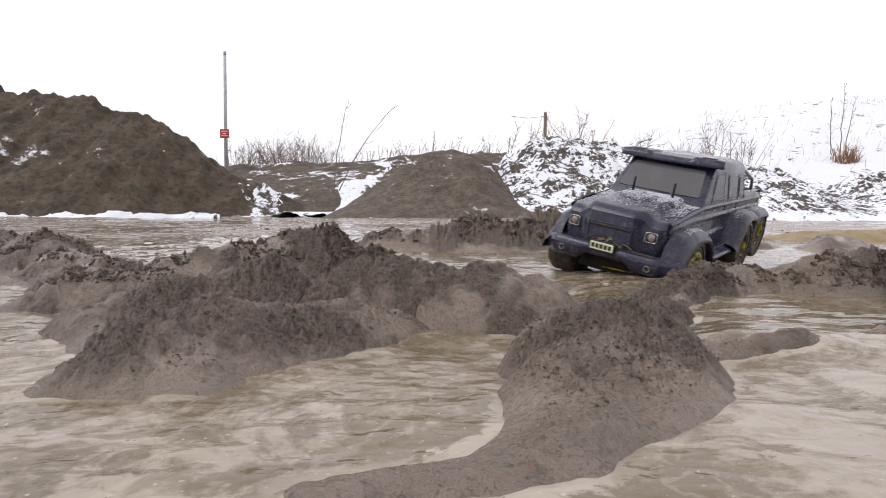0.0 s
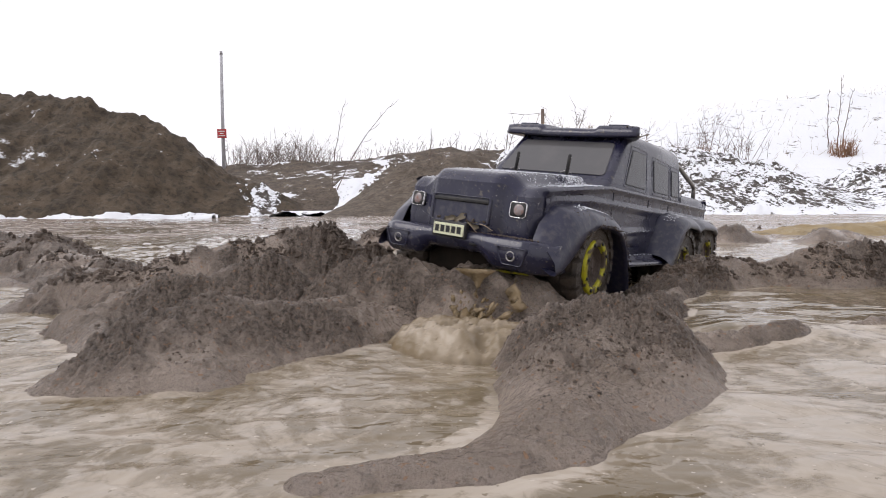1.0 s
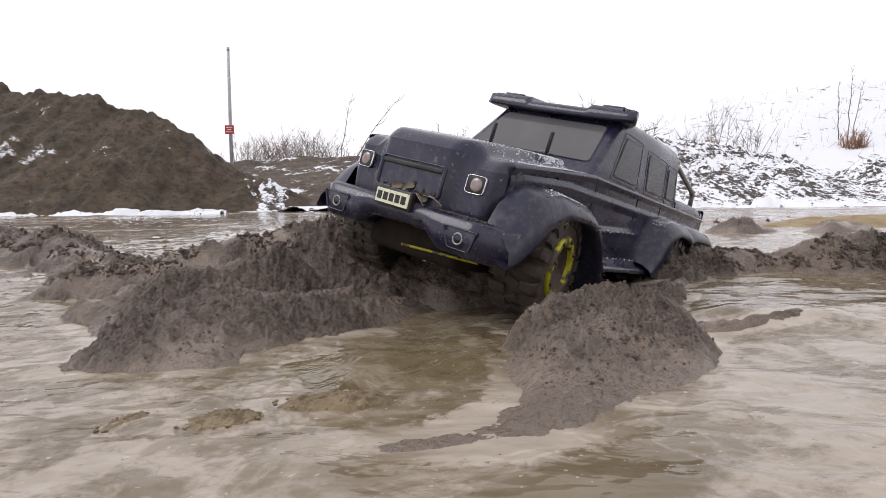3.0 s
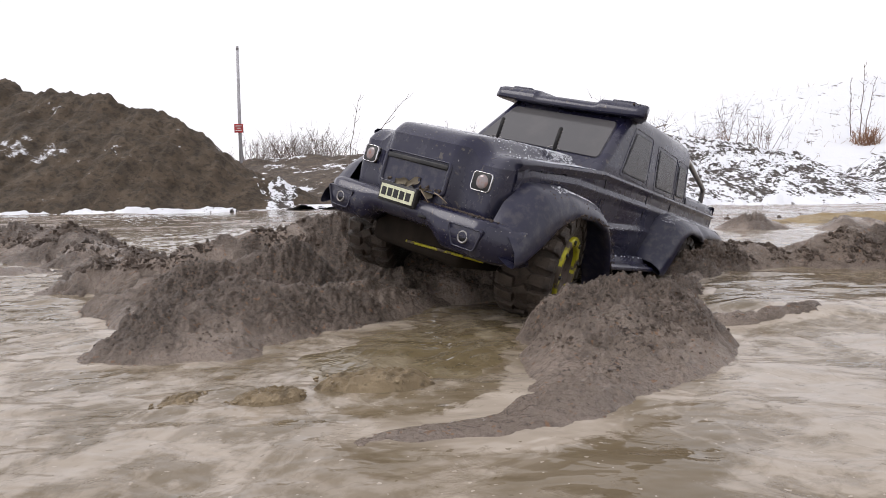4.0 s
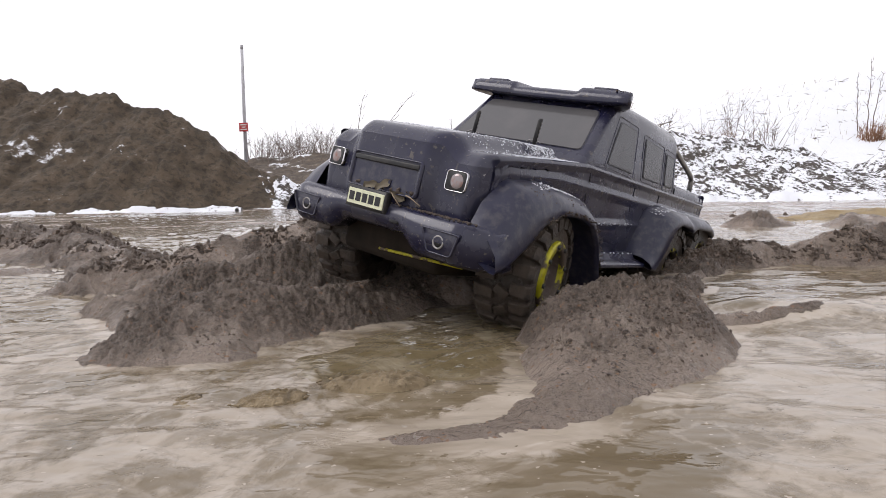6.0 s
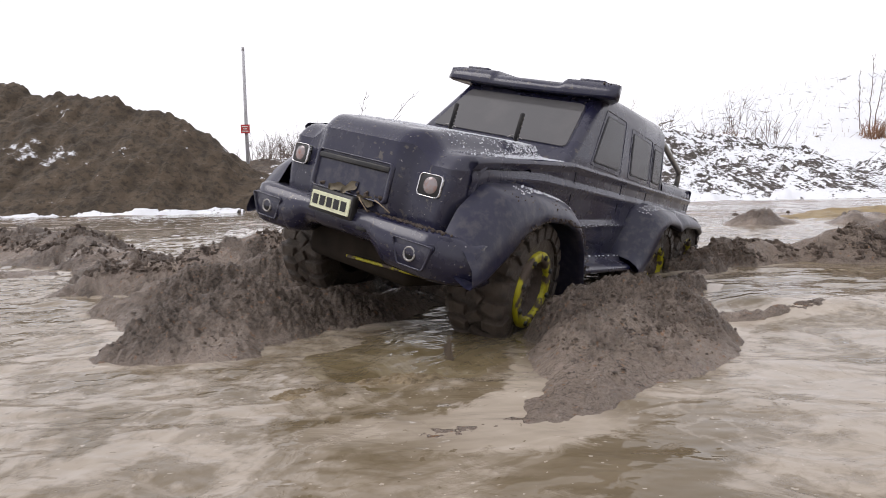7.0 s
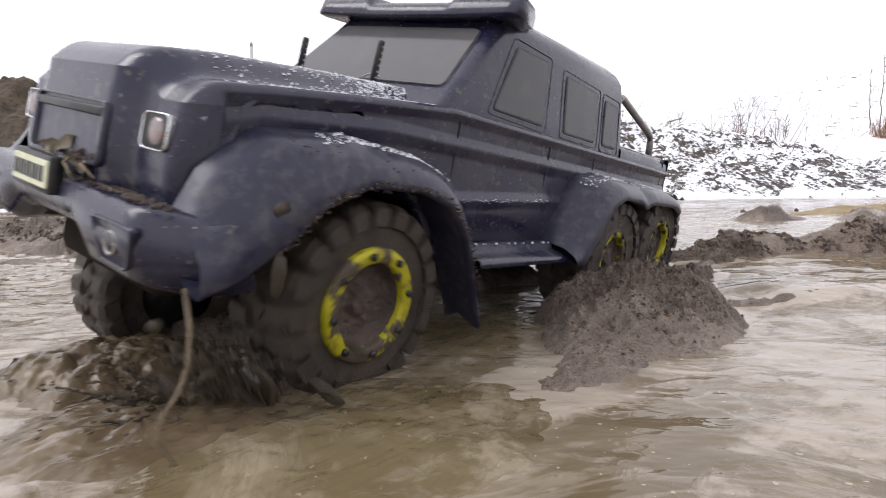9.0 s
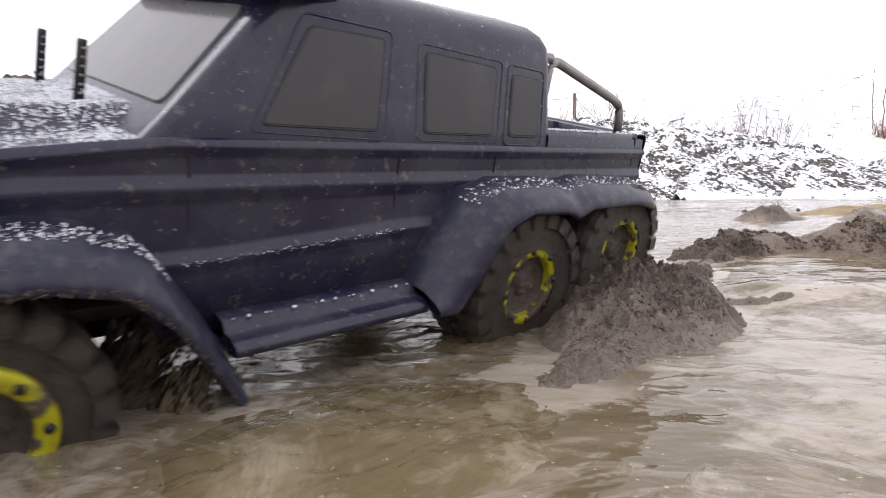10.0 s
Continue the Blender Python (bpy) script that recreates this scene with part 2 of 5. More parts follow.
def grid_mesh(name, X, Y, Z, wrap=False):
    """A sheet from three arrays of one shape (rows, columns)."""
    rows, cols = X.shape
    co = np.stack([X, Y, Z], -1).reshape(-1, 3).astype(np.float32)
    i, j = np.meshgrid(np.arange(rows - 1), np.arange(cols if wrap else cols - 1), indexing="ij")
    k = (j + 1) % cols
    q = np.stack([i * cols + j, i * cols + k, (i + 1) * cols + k, (i + 1) * cols + j], -1).reshape(-1, 4).astype(np.int32)
    me = bpy.data.meshes.new(name)
    me.vertices.add(len(co))
    me.vertices.foreach_set("co", co.ravel())
    me.loops.add(q.size)
    me.loops.foreach_set("vertex_index", q.ravel())
    me.polygons.add(len(q))
    me.polygons.foreach_set("loop_start", np.arange(0, q.size, 4, dtype=np.int32))
    me.polygons.foreach_set("use_smooth", np.ones(len(q), dtype=bool))
    me.update()
    me.validate()
    return me


def thing(name, me, material, label, category, kind="", group=""):
    me.materials.append(material)
    return tagged(new(name, me), label, category, group, kind)


def lattice(ix, iy, seed):
    h = (ix.astype(np.int64) * 374761393 + iy.astype(np.int64) * 668265263 + seed * 974634777) & 0xFFFFFFFF
    h = ((h ^ (h >> 13)) * 1274126177) & 0xFFFFFFFF
    return ((h ^ (h >> 16)) & 0xFFFFFF) / float(0xFFFFFF)


def vnoise(x, y, seed=0):
    """Smooth value noise, 0 to 1."""
    ix, iy = np.floor(x), np.floor(y)
    u, v = x - ix, y - iy
    u, v = u * u * u * (u * (6 * u - 15) + 10), v * v * v * (v * (6 * v - 15) + 10)
    a, b = lattice(ix, iy, seed), lattice(ix + 1, iy, seed)
    c, d = lattice(ix, iy + 1, seed), lattice(ix + 1, iy + 1, seed)
    return (a * (1 - u) + b * u) * (1 - v) + (c * (1 - u) + d * u) * v


def fbm(x, y, scale, octaves=5, gain=0.5, seed=0):
    """Layered noise, about -0.5 to 0.5."""
    total, amp, size = 0.0, 1.0, 0.0
    for n in range(octaves):
        c, s = math.cos(n * 1.1), math.sin(n * 1.1)
        total = total + amp * (vnoise((x * c - y * s) * scale, (x * s + y * c) * scale, seed + n) - 0.5)
        size, amp, scale = size + amp, amp * gain, scale * 2.03
    return total / size * 1.6


def billow(x, y, scale, octaves=4, seed=0):
    """Lumpy noise with creases, 0 to 1."""
    total, amp, size = 0.0, 1.0, 0.0
    for n in range(octaves):
        c, s = math.cos(n * 1.7), math.sin(n * 1.7)
        total = total + amp * (1 - np.abs(2 * vnoise((x * c - y * s) * scale, (x * s + y * c) * scale, seed + n) - 1)) ** 0.7
        size, amp, scale = size + amp, amp * 0.55, scale * 2.1
    return total / size


def ridge(x, y, nodes, power=1.6):
    """A bank of earth along nodes (x, y, height, half width)."""
    out = np.zeros_like(x)
    for (x0, y0, h0, w0), (x1, y1, h1, w1) in zip(nodes, nodes[1:]):
        dx, dy = x1 - x0, y1 - y0
        k = np.clip(((x - x0) * dx + (y - y0) * dy) / (dx * dx + dy * dy), 0, 1)
        d = np.hypot(x - x0 - k * dx, y - y0 - k * dy)
        h, w = h0 + (h1 - h0) * k, w0 + (w1 - w0) * k
        out = np.maximum(out, h * np.exp(-((d / w) ** power)))
    return out


# ---- the mud pit: banks as nodes of x, y, height above the water, half width ----
BANKS = {
    "near_heap": ([(0.083, 0.452, 0.07, 0.046), (0.115, 0.445, 0.08, 0.055), (0.15, 0.435, 0.076, 0.05)], 2.4, 0.6, 0.36),
    "near_front": ([(0.086, 0.392, 0.06, 0.05), (0.145, 0.395, 0.058, 0.045)], 2.2, 0.4, 0.22),
    "near_foot": ([(0.085, 0.338, 0.043, 0.05), (0.128, 0.355, 0.041, 0.04)], 2.4, 0.3, 0.12),
    "apron": ([(0.066, 0.40, 0.036, 0.033), (0.052, 0.345, 0.0355, 0.042), (0.05, 0.305, 0.0355, 0.048)], 2.2, 0.2, 0.03),
    "tongue": ([(0.058, 0.30, 0.0365, 0.05), (0.01, 0.262, 0.0355, 0.045), (-0.05, 0.245, 0.0345, 0.03)], 2.4, 0.35, 0.1),
    "heap_back": ([(0.12, 0.48, 0.06, 0.06), (0.17, 0.56, 0.05, 0.045), (0.235, 0.66, 0.052, 0.036), (0.295, 0.735, 0.06, 0.036)], 2.0, 0.6, 1.2),
    "left_heap": ([(-0.215, 0.462, 0.066, 0.062), (-0.18, 0.485, 0.074, 0.06), (-0.09, 0.575, 0.056, 0.055)], 2.0, 0.9, 0.65),
    "left_toe": ([(-0.235, 0.41, 0.044, 0.05), (-0.16, 0.42, 0.043, 0.05)], 2.2, 0.3, 0.15),
    "left_flank": ([(-0.26, 0.50, 0.05, 0.05), (-0.3, 0.56, 0.045, 0.05)], 2.0, 0.5, 0.3),
    "middle_ridge": ([(-0.33, 0.60, 0.055, 0.06), (-0.24, 0.64, 0.078, 0.055), (-0.165, 0.665, 0.088, 0.055), (-0.125, 0.668, 0.06, 0.045)], 2.0, 1.1, 0.8),
    "under_hump": ([(0.12, 0.82, 0.036, 0.04), (0.2, 0.95, 0.036, 0.05)], 2.0, 0.8, 0.5),
    "saddle": ([(-0.12, 0.60, 0.062, 0.05), (-0.055, 0.615, 0.046, 0.042)], 2.0, 0.7, 0.3),
    "clod_ridge": ([(-0.46, 0.72, 0.05, 0.06), (-0.34, 0.78, 0.09, 0.06), (-0.25, 0.83, 0.108, 0.065), (-0.15, 0.86, 0.122, 0.07), (-0.07, 0.87, 0.085, 0.055), (-0.01, 0.88, 0.045, 0.05)], 1.7, 1.3, 1.5),
    "west_bank": ([(-1.3, 1.35, 0.05, 0.12), (-0.98, 1.32, 0.075, 0.13), (-0.78, 1.22, 0.082, 0.13), (-0.58, 1.05, 0.062, 0.1), (-0.5, 0.88, 0.05, 0.08)], 1.7, 1.2, 1.2),
    "far_bank": ([(-0.16, 1.82, 0.07, 0.08), (0.02, 1.85, 0.085, 0.1), (0.14, 1.9, 0.1, 0.12), (0.34, 1.95, 0.115, 0.13)], 1.7, 1.5, 2.0),
    "east_bank": ([(0.236, 0.735, 0.052, 0.03), (0.285, 0.765, 0.068, 0.034), (0.325, 0.79, 0.084, 0.04), (0.38, 0.82, 0.085, 0.045), (0.43, 0.835, 0.078, 0.042), (0.5, 0.82, 0.098, 0.05), (0.6, 0.82, 0.09, 0.05), (0.8, 0.86, 0.08, 0.06)], 1.9, 0.7, 1.25),
    "low_clods": ([(0.185, 0.485, 0.046, 0.04), (0.235, 0.495, 0.051, 0.026), (0.265, 0.505, 0.044, 0.034), (0.30, 0.51, 0.047, 0.034), (0.34, 0.53, 0.0455, 0.034), (0.42, 0.55, 0.047, 0.036)], 1.8, 0.8, 0.5),
    "long_flank": ([(-0.16, 0.48, 0.056, 0.062), (-0.09, 0.57, 0.054, 0.06), (-0.03, 0.63, 0.042, 0.05)], 2.0, 0.5, 0.3),
    "east_edge": ([(0.425, 0.565, 0.055, 0.025), (0.47, 0.56, 0.068, 0.035)], 1.8, 0.7, 0.6),
    "near_edge": ([(0.345, 0.465, 0.04, 0.014), (0.36, 0.46, 0.04, 0.014)], 1.8, 0.5, 0.4),
    "east_lump": ([(1.16, 1.92, 0.05, 0.06), (1.24, 1.95, 0.045, 0.06)], 1.8, 1.0, 1.2),
    "north_lump": ([(0.88, 1.95, 0.055, 0.07), (0.98, 2.0, 0.05, 0.07)], 1.8, 1.0, 1.2),
    "west_edge": ([(-0.66, 0.95, 0.04, 0.05), (-0.75, 0.9, 0.05, 0.06)], 1.8, 0.8, 1.0),
}


def cells(x, y, scale, seed):
    """Rounded clumps with creases between: 1 in the middle of a clump, 0 at its edge."""
    x, y = x * scale, y * scale
    ix, iy = np.floor(x), np.floor(y)
    near = np.full(x.shape, 9.0)
    for a in (-1, 0, 1):
        for b in (-1, 0, 1):
            px = ix + a + lattice(ix + a, iy + b, seed)
            py = iy + b + lattice(ix + a, iy + b, seed + 7)
            near = np.minimum(near, (x - px) ** 2 + (y - py) ** 2)
    return np.clip(1 - near, 0, 1)


def water_level(x, y):
    """The puddle behind the near heap stands a little higher."""
    k = np.clip((x - 0.15) / 0.12, 0, 1) * np.clip((y - 0.44) / 0.1, 0, 1) * np.clip((1.5 - y) / 0.5, 0, 1)
    return 0.013 * k * k * (3 - 2 * k)


def dip(x, y):
    """The flat falls away gently towards the heaps."""
    k = np.clip((np.hypot(x, y) - 2.5) / 7.5, 0, 1)
    return 0.085 * k


def ground_shape(x, y):
    """The ground's height, and how crumbly it is."""
    r = np.hypot(x, y)
    far = np.clip((r - 1.2) / 1.6, 0, 1)
    base = -0.032 + far * 0.031 + fbm(x, y, 2.2, 4, 0.5, 3) * (0.008 + 0.016 * far) + fbm(x, y, 11, 3, 0.5, 9) * 0.007 * far
    edge = np.clip((r - 5.5) / 5, 0, 1)
    base = base + edge * (0.004 + 0.02 * fbm(x, y, 0.5, 4, 0.5, 5)) - dip(x, y)
    wx = x + 0.02 * fbm(x, y, 9, 3, 0.45, 21)
    wy = y + 0.02 * fbm(x, y, 9, 3, 0.45, 22)
    up, waves, crumbs = np.zeros_like(x), np.zeros_like(x), np.zeros_like(x)
    for nodes, power, soft, coarse in BANKS.values():
        b = ridge(wx, wy, nodes, power)
        k = np.clip(b / 0.05, 0, 1)
        up = (up**4 + b**4) ** 0.25
        waves, crumbs = np.maximum(waves, soft * k), np.maximum(crumbs, coarse * k)
    patch = np.clip(0.45 + 1.5 * fbm(x, y, 12, 3, 0.5, 33), 0.05, 1.2)
    rut = np.clip(0.1 - np.abs(fbm(x, y, 10, 3, 0.5, 35)), 0, 1) / 0.1
    z = base + up + waves * (0.014 * fbm(x, y, 15, 3, 0.45, 31) - 0.006 * rut + 0.0045 * fbm(x, y, 55, 4, 0.6, 41))
    z = z + crumbs * patch * (0.009 * (cells(x, y, 42, 45) - 0.55) + 0.013 * (cells(x, y, 95, 47) - 0.5) + 0.008 * (cells(x, y, 210, 49) - 0.5) + 0.010 * fbm(x, y, 150, 3, 0.7, 53))
    grit = np.clip((up - 0.03) / 0.02, 0, 1) * np.clip(1.4 - r, 0, 1)
    z = z + grit * (0.0036 * fbm(x, y, 150, 3, 0.65, 57) + 0.008 * np.clip(fbm(x, y, 130, 3, 0.6, 59) - 0.17, 0, 1))
    pits = np.clip(fbm(x, y, 110, 3, 0.6, 51) - 0.16, 0, 1)
    return z - np.clip((up - 0.034) / 0.02, 0, 1) * 0.012 * pits, crumbs * patch


def ground_height(x, y):
    return ground_shape(x, y)[0]


def polar_sheet(front_step, back_step, radii):
    """Angles and radii of a sheet round the camera's place, finer ahead of it."""
    ahead = np.arange(-46, 46, front_step)
    behind = np.arange(46, 314, back_step)
    a = np.radians(np.concatenate([ahead, behind]))
    R, A = np.meshgrid(radii, a, indexing="ij")
    return R * np.sin(A), R * np.cos(A) - 0.02


def radii_of(start, *legs):
    out = [start]
    for end, step in legs:
        while out[-1] < end:
            out.append(out[-1] * (1 + step))
    return np.array(out)


GX, GY = polar_sheet(0.13, 2.5, radii_of(0.001, (0.05, 0.6), (0.2, 0.03), (1.0, 0.0032), (3.2, 0.007), (14, 0.02), (900, 0.12)))
GZ, GC = ground_shape(GX, GY)
ground_mesh = grid_mesh("ground", GX, GY, GZ)
ground_mesh.attributes.new("crumb", "FLOAT", "POINT").data.foreach_set("value", GC.ravel().astype(np.float32))
ground = thing("ground", ground_mesh, M_GROUND, "wet grey-brown churned mud with banks and ruts", "ground", "structure")

WX, WY = polar_sheet(0.25, 4.0, radii_of(0.001, (0.05, 0.6), (0.2, 0.03), (1.2, 0.006), (2.2, 0.01), (14, 0.02)))
ripple = (fbm(WX, WY * 1.7, 16, 3, 0.5, 61) * 0.0038 + fbm(WX, WY * 1.6, 42, 3, 0.5, 62) * 0.0018 * np.clip(1.0 - 3 * WX, 0.3, 1.6)) * np.clip(WY + 0.3, 0.3, 1.5)
water_mesh = grid_mesh("water", WX, WY, ripple + water_level(WX, WY) - dip(WX, WY))
DEPTH = water_level(WX, WY) - dip(WX, WY) - ground_height(WX, WY)
water_mesh.attributes.new("depth", "FLOAT", "POINT").data.foreach_set("value", DEPTH.ravel().astype(np.float32))
FROTH_SHEEN = 0.07 * np.clip((WX - 0.04) / 0.15, 0, 1) - 0.05 * np.clip((WY - 0.55) / 0.3, 0, 1) + 0.03 * np.clip((0.3 - WY) / 0.15, 0, 1)
# Near left water is paled to put the sky's reflection into its colour.
FROTH_SHEEN = FROTH_SHEEN + 0.06 * np.clip((-0.08 - WX) / 0.1, 0, 1) * np.clip((0.5 - WY) / 0.15, 0, 1) - 0.16 * np.clip((WX - 0.14) / 0.08, 0, 1) * np.clip((WY - 0.5) / 0.06, 0, 1) * np.clip((1.0 - WY) / 0.2, 0, 1) - 0.14 * np.exp(-(((WX - 0.03) / 0.07) ** 2) - ((WY - 0.25) / 0.05) ** 2)
water_mesh.attributes.new("froth_sheen", "FLOAT", "POINT").data.foreach_set("value", FROTH_SHEEN.ravel().astype(np.float32))
water = thing("water", water_mesh, M_WATER, "opaque tan muddy water with pale foam swirls", "water", "structure")


# ---- loose clods lying on the banks ----
def clods(name, count, box, size, material, label, seed, lowest=0.012):
    rng = np.random.default_rng(seed)
    base = bmesh.new()
    bmesh.ops.create_icosphere(base, subdivisions=1, radius=1)
    bv = np.array([v.co[:] for v in base.verts])
    bf = [[v.index for v in f.verts] for f in base.faces]
    base.free()
    verts, faces = [], []
    n = 0
    while n < count:
        xs = rng.uniform(box[0], box[1], 4000)
        ys = rng.uniform(box[2], box[3], 4000)
        zs = ground_height(xs, ys)
        keep = (zs > lowest) & (fbm(xs, ys, 14, 3, 0.5, seed) > 0.0)
        for x, y, z in zip(xs[keep], ys[keep], zs[keep]):
            if n >= count:
                break
            s = size * (0.3 + rng.random() ** 4 * 2.2)
            v = bv * (1 + rng.uniform(-0.6, 0.5, (len(bv), 1))) * s * rng.uniform(0.5, 1.3, 3)
            o = len(verts)
            verts.extend((v + (x, y, z - 0.1 * s)).tolist())
            faces.extend([[i + o for i in f] for f in bf])
            n += 1
    return thing(name, mesh_of(name, verts, faces, False), material, label, "mud clods", "stuff")


clods("mud_crumbs", 2200, (0.0, 0.26, 0.3, 0.62), 0.0006, M_CLOD, "small dark crumbs of mud on the near heap", 5)
clods("mud_crumbs", 900, (0.1, 0.24, 0.38, 0.5), 0.0009, M_CLOD, "dark crumbly earth on the steep face of the near heap", 15, 0.02)
clods("mud_crumbs", 1900, (-0.32, 0.12, 0.36, 0.72), 0.0008, M_CLOD, "small dark crumbs of mud on the left heap", 6)
clods("mud_clods", 4200, (-0.52, 0.02, 0.7, 0.98), 0.0017, M_CLOD, "rough dark clods heaped on the mud ridge", 7, 0.03)
clods("mud_clods", 2000, (-1.35, -0.45, 0.85, 1.5), 0.0028, M_CLOD, "rough dark clods on the low bank", 8, 0.025)
clods("mud_clods", 3000, (0.26, 0.82, 0.74, 0.92), 0.0017, M_CLOD, "crumbly dark clods on the bank by the puddle", 9, 0.025)
clods("mud_clods", 1500, (-0.3, 0.5, 1.65, 2.15), 0.0048, M_CLOD, "dark clods on the far mud bank", 10, 0.025)
clods("mud_clods", 700, (-3.5, 3.5, 2.0, 7.0), 0.005, M_CLOD, "scattered clods on the muddy flat", 16, -0.03)


def sand_lump(x, y):
    return ridge(x, y, [(1.25, 2.45, 0.03, 0.12), (1.6, 2.55, 0.065, 0.16), (2.1, 2.6, 0.05, 0.16)], 2.0) + fbm(x, y, 7, 4, 0.55, 111) * 0.03 - 0.02


M_SAND = mud_material("yellow_sandy_mud", (0.24, 0.17, 0.075), (0.38, 0.29, 0.155), 0.4, (0.4, 0.7))
xs, ys = np.meshgrid(np.arange(1.0, 2.4, 0.012), np.arange(2.2, 2.9, 0.012))
thing("sand_lump", grid_mesh("sand_lump", xs, ys, sand_lump(xs, ys)), M_SAND, "low lump of yellow sandy mud in the water", "mud lump")


# ---- the background: spoil heaps, snow, weeds ----
def heap_sheet(x0, x1, y0, y1, step, func):
    x, y = np.meshgrid(np.arange(x0, x1, step), np.arange(y0, y1, step * 1.2))
    return x, y, func(x, y)


def profile(x, pts):
    return np.interp(x, [p[0] for p in pts], [p[1] for p in pts])


def spoil(x, y):
    crest = profile(x, [(-24, 0), (-17, 2.0), (-13.6, 2.8), (-12.2, 3.0), (-11.2, 3.12), (-10.3, 2.9), (-9.5, 2.82), (-8.2, 2.56), (-7.6, 2.36), (-7.3, 2.42), (-6.7, 2.2), (-6, 1.66), (-5.2, 1.15), (-4.4, 0.68), (-3.4, 0.25), (-2.6, 0.0), (-2, -0.3)])
    crest = crest + fbm(x, 0 * y, 1.3, 5, 0.55, 71) * 0.32 * np.clip(crest, 0, 1)
    d = y - 15.0
    slope = np.where(d < 0, 1 + d / (0.4 + 1.25 * np.maximum(crest, 0.05)), 1 - d / 5.0)
    z = crest * np.clip(slope, -0.2, 1)
    return z + (billow(x, y, 0.7, 5, 72) - 0.6) * 0.42 * np.clip(z + 0.2, 0, 1) + fbm(x, y, 3, 5, 0.6, 73) * 0.22 * np.clip(z + 0.3, 0, 1) - 0.1 - 0.3 * np.clip(1 - crest / 0.3, 0, 1)


thing("earth_mound", grid_mesh("earth_mound", *heap_sheet(-24, -2, 10.2, 21, 0.055, spoil)), M_PILE, "tall heap of dark brown earth with specks of snow", "earth heap")


def mid_heap(x, y):
    crest = profile(x, [(-3.6, 0), (-2.5, 0.12), (-1.5, 0.75), (-0.6, 1.12), (0.1, 1.2), (0.66, 1.45), (1.0, 1.3), (1.5, 0.75), (2.1, 0.1), (2.6, 0)])
    slope = np.clip(1 - np.abs(y - 15) / np.where(y < 15, 2.4, 3.5), -0.15, 1)
    return crest * slope + (billow(x, y, 1.2, 5, 82) - 0.6) * 0.5 * np.clip(crest * slope, 0, 1) - 0.06 - 0.2 * np.clip(1 - crest / 0.2, 0, 1)


thing("earth_mound", grid_mesh("earth_mound", *heap_sheet(-3.6, 2.6, 12.2, 19, 0.06, mid_heap)), snow_earth("brown_earth_mound", 0.63, 1.1, ((0.075, 0.058, 0.042), (0.15, 0.118, 0.09))), "low brown mound of earth with weeds and little snow", "earth heap")


def snow_heap(x, y):
    crest = profile(x, [(0.4, 0), (1.0, 0.7), (1.6, 1.5), (2.4, 1.92), (3.4, 1.9), (4.4, 1.75), (5.4, 1.62), (6.6, 1.45), (7.6, 1.38), (8.5, 1.22), (9.0, 0.72), (9.7, 0.62), (10.3, 1.0), (11.4, 1.1), (13, 0.9), (16, 0.6), (19, 0)])
    slope = np.clip(1 - np.abs(y - 16) / np.where(y < 16, 3.0, 4.0), -0.12, 1)
    z = crest * slope
    return z + ((billow(x, y, 1.6, 5, 92) - 0.6) * 0.45 + fbm(x, y, 5, 3, 0.5, 93) * 0.1) * np.clip(z, 0, 1) - 0.08


thing("snow_mound", grid_mesh("snow_mound", *heap_sheet(0.4, 19, 12.6, 20.5, 0.07, snow_heap)), M_SNOWHEAP, "rubble heap of dark earth dusted with snow", "earth heap")


def hill(x, y):
    rise = profile(x, [(0, 0), (4, 0.8), (7.5, 3.3), (11, 4.1), (16, 4.7), (30, 5.2), (60, 5)])
    k = np.clip((y - 14.5) / 12, 0, 1)
    return rise * k + fbm(x, y, 0.5, 5, 0.55, 95) * 0.5 * k - 0.09


thing("snow_hill", grid_mesh("snow_hill", *heap_sheet(0, 60, 13.2, 60, 0.35, hill)), M_SNOWHILL, "open snow-covered slope with sparse weeds", "hill", "structure")


def bank(x, y):
    crest = profile(x, [(-12, 0.9), (-8, 1.35), (-5, 1.5), (-2, 1.75), (1, 1.9), (4, 1.9), (6, 1.2)])
    k = np.clip((y - 15.5) / 6.0, 0, 1)
    return crest * k * (2 - k) + fbm(x, y, 0.9, 5, 0.55, 97) * 0.5 * k - 0.03


thing("weedy_bank", grid_mesh("weedy_bank", *heap_sheet(-14, 6, 15.0, 34, 0.16, bank)), M_SNOWBANK, "brown weedy bank with drifts of snow", "bank", "structure")


def snow_strip(name, xs, y, seed, label, width=0.8, height=0.16, cover=0.35):
    x, v = np.meshgrid(np.arange(*xs, 0.05), np.linspace(-1, 1, 14))
    yy = y + v * width * 0.5 + fbm(x, 0 * x, 0.7, 3, 0.5, seed) * 0.5
    zz = height * (1 - v * v) * np.clip(cover + 2.8 * fbm(x, v, 1.6, 5, 0.65, seed + 1), -0.5, 1.3) - 0.085
    thing(name, grid_mesh(name, x, yy, zz), M_SNOWLINE, label, "snow", "stuff")


snow_strip("snow_drift", (-15, -4.0), 11.2, 101, "thin line of old snow at the foot of the heap", 0.45, 0.1, 0.3)
xs, ys = np.meshgrid(np.arange(-5.6, -2.4, 0.03), np.arange(12.6, 15.0, 0.03))
lie = 0.0 + 2.0 * fbm(xs, ys * 0.6, 1.5, 5, 0.65, 121) - 0.35 * np.abs(xs + 4.1) - 0.12 * (ys - 13.4)
thing("snow_drift", grid_mesh("snow_drift", xs, ys, np.maximum(spoil(xs, ys), -0.1) + np.clip(0.12 * lie, -0.3, 0.03)), M_SNOWHEAP, "ragged patch of old snow on the end of the heap", "snow", "stuff")
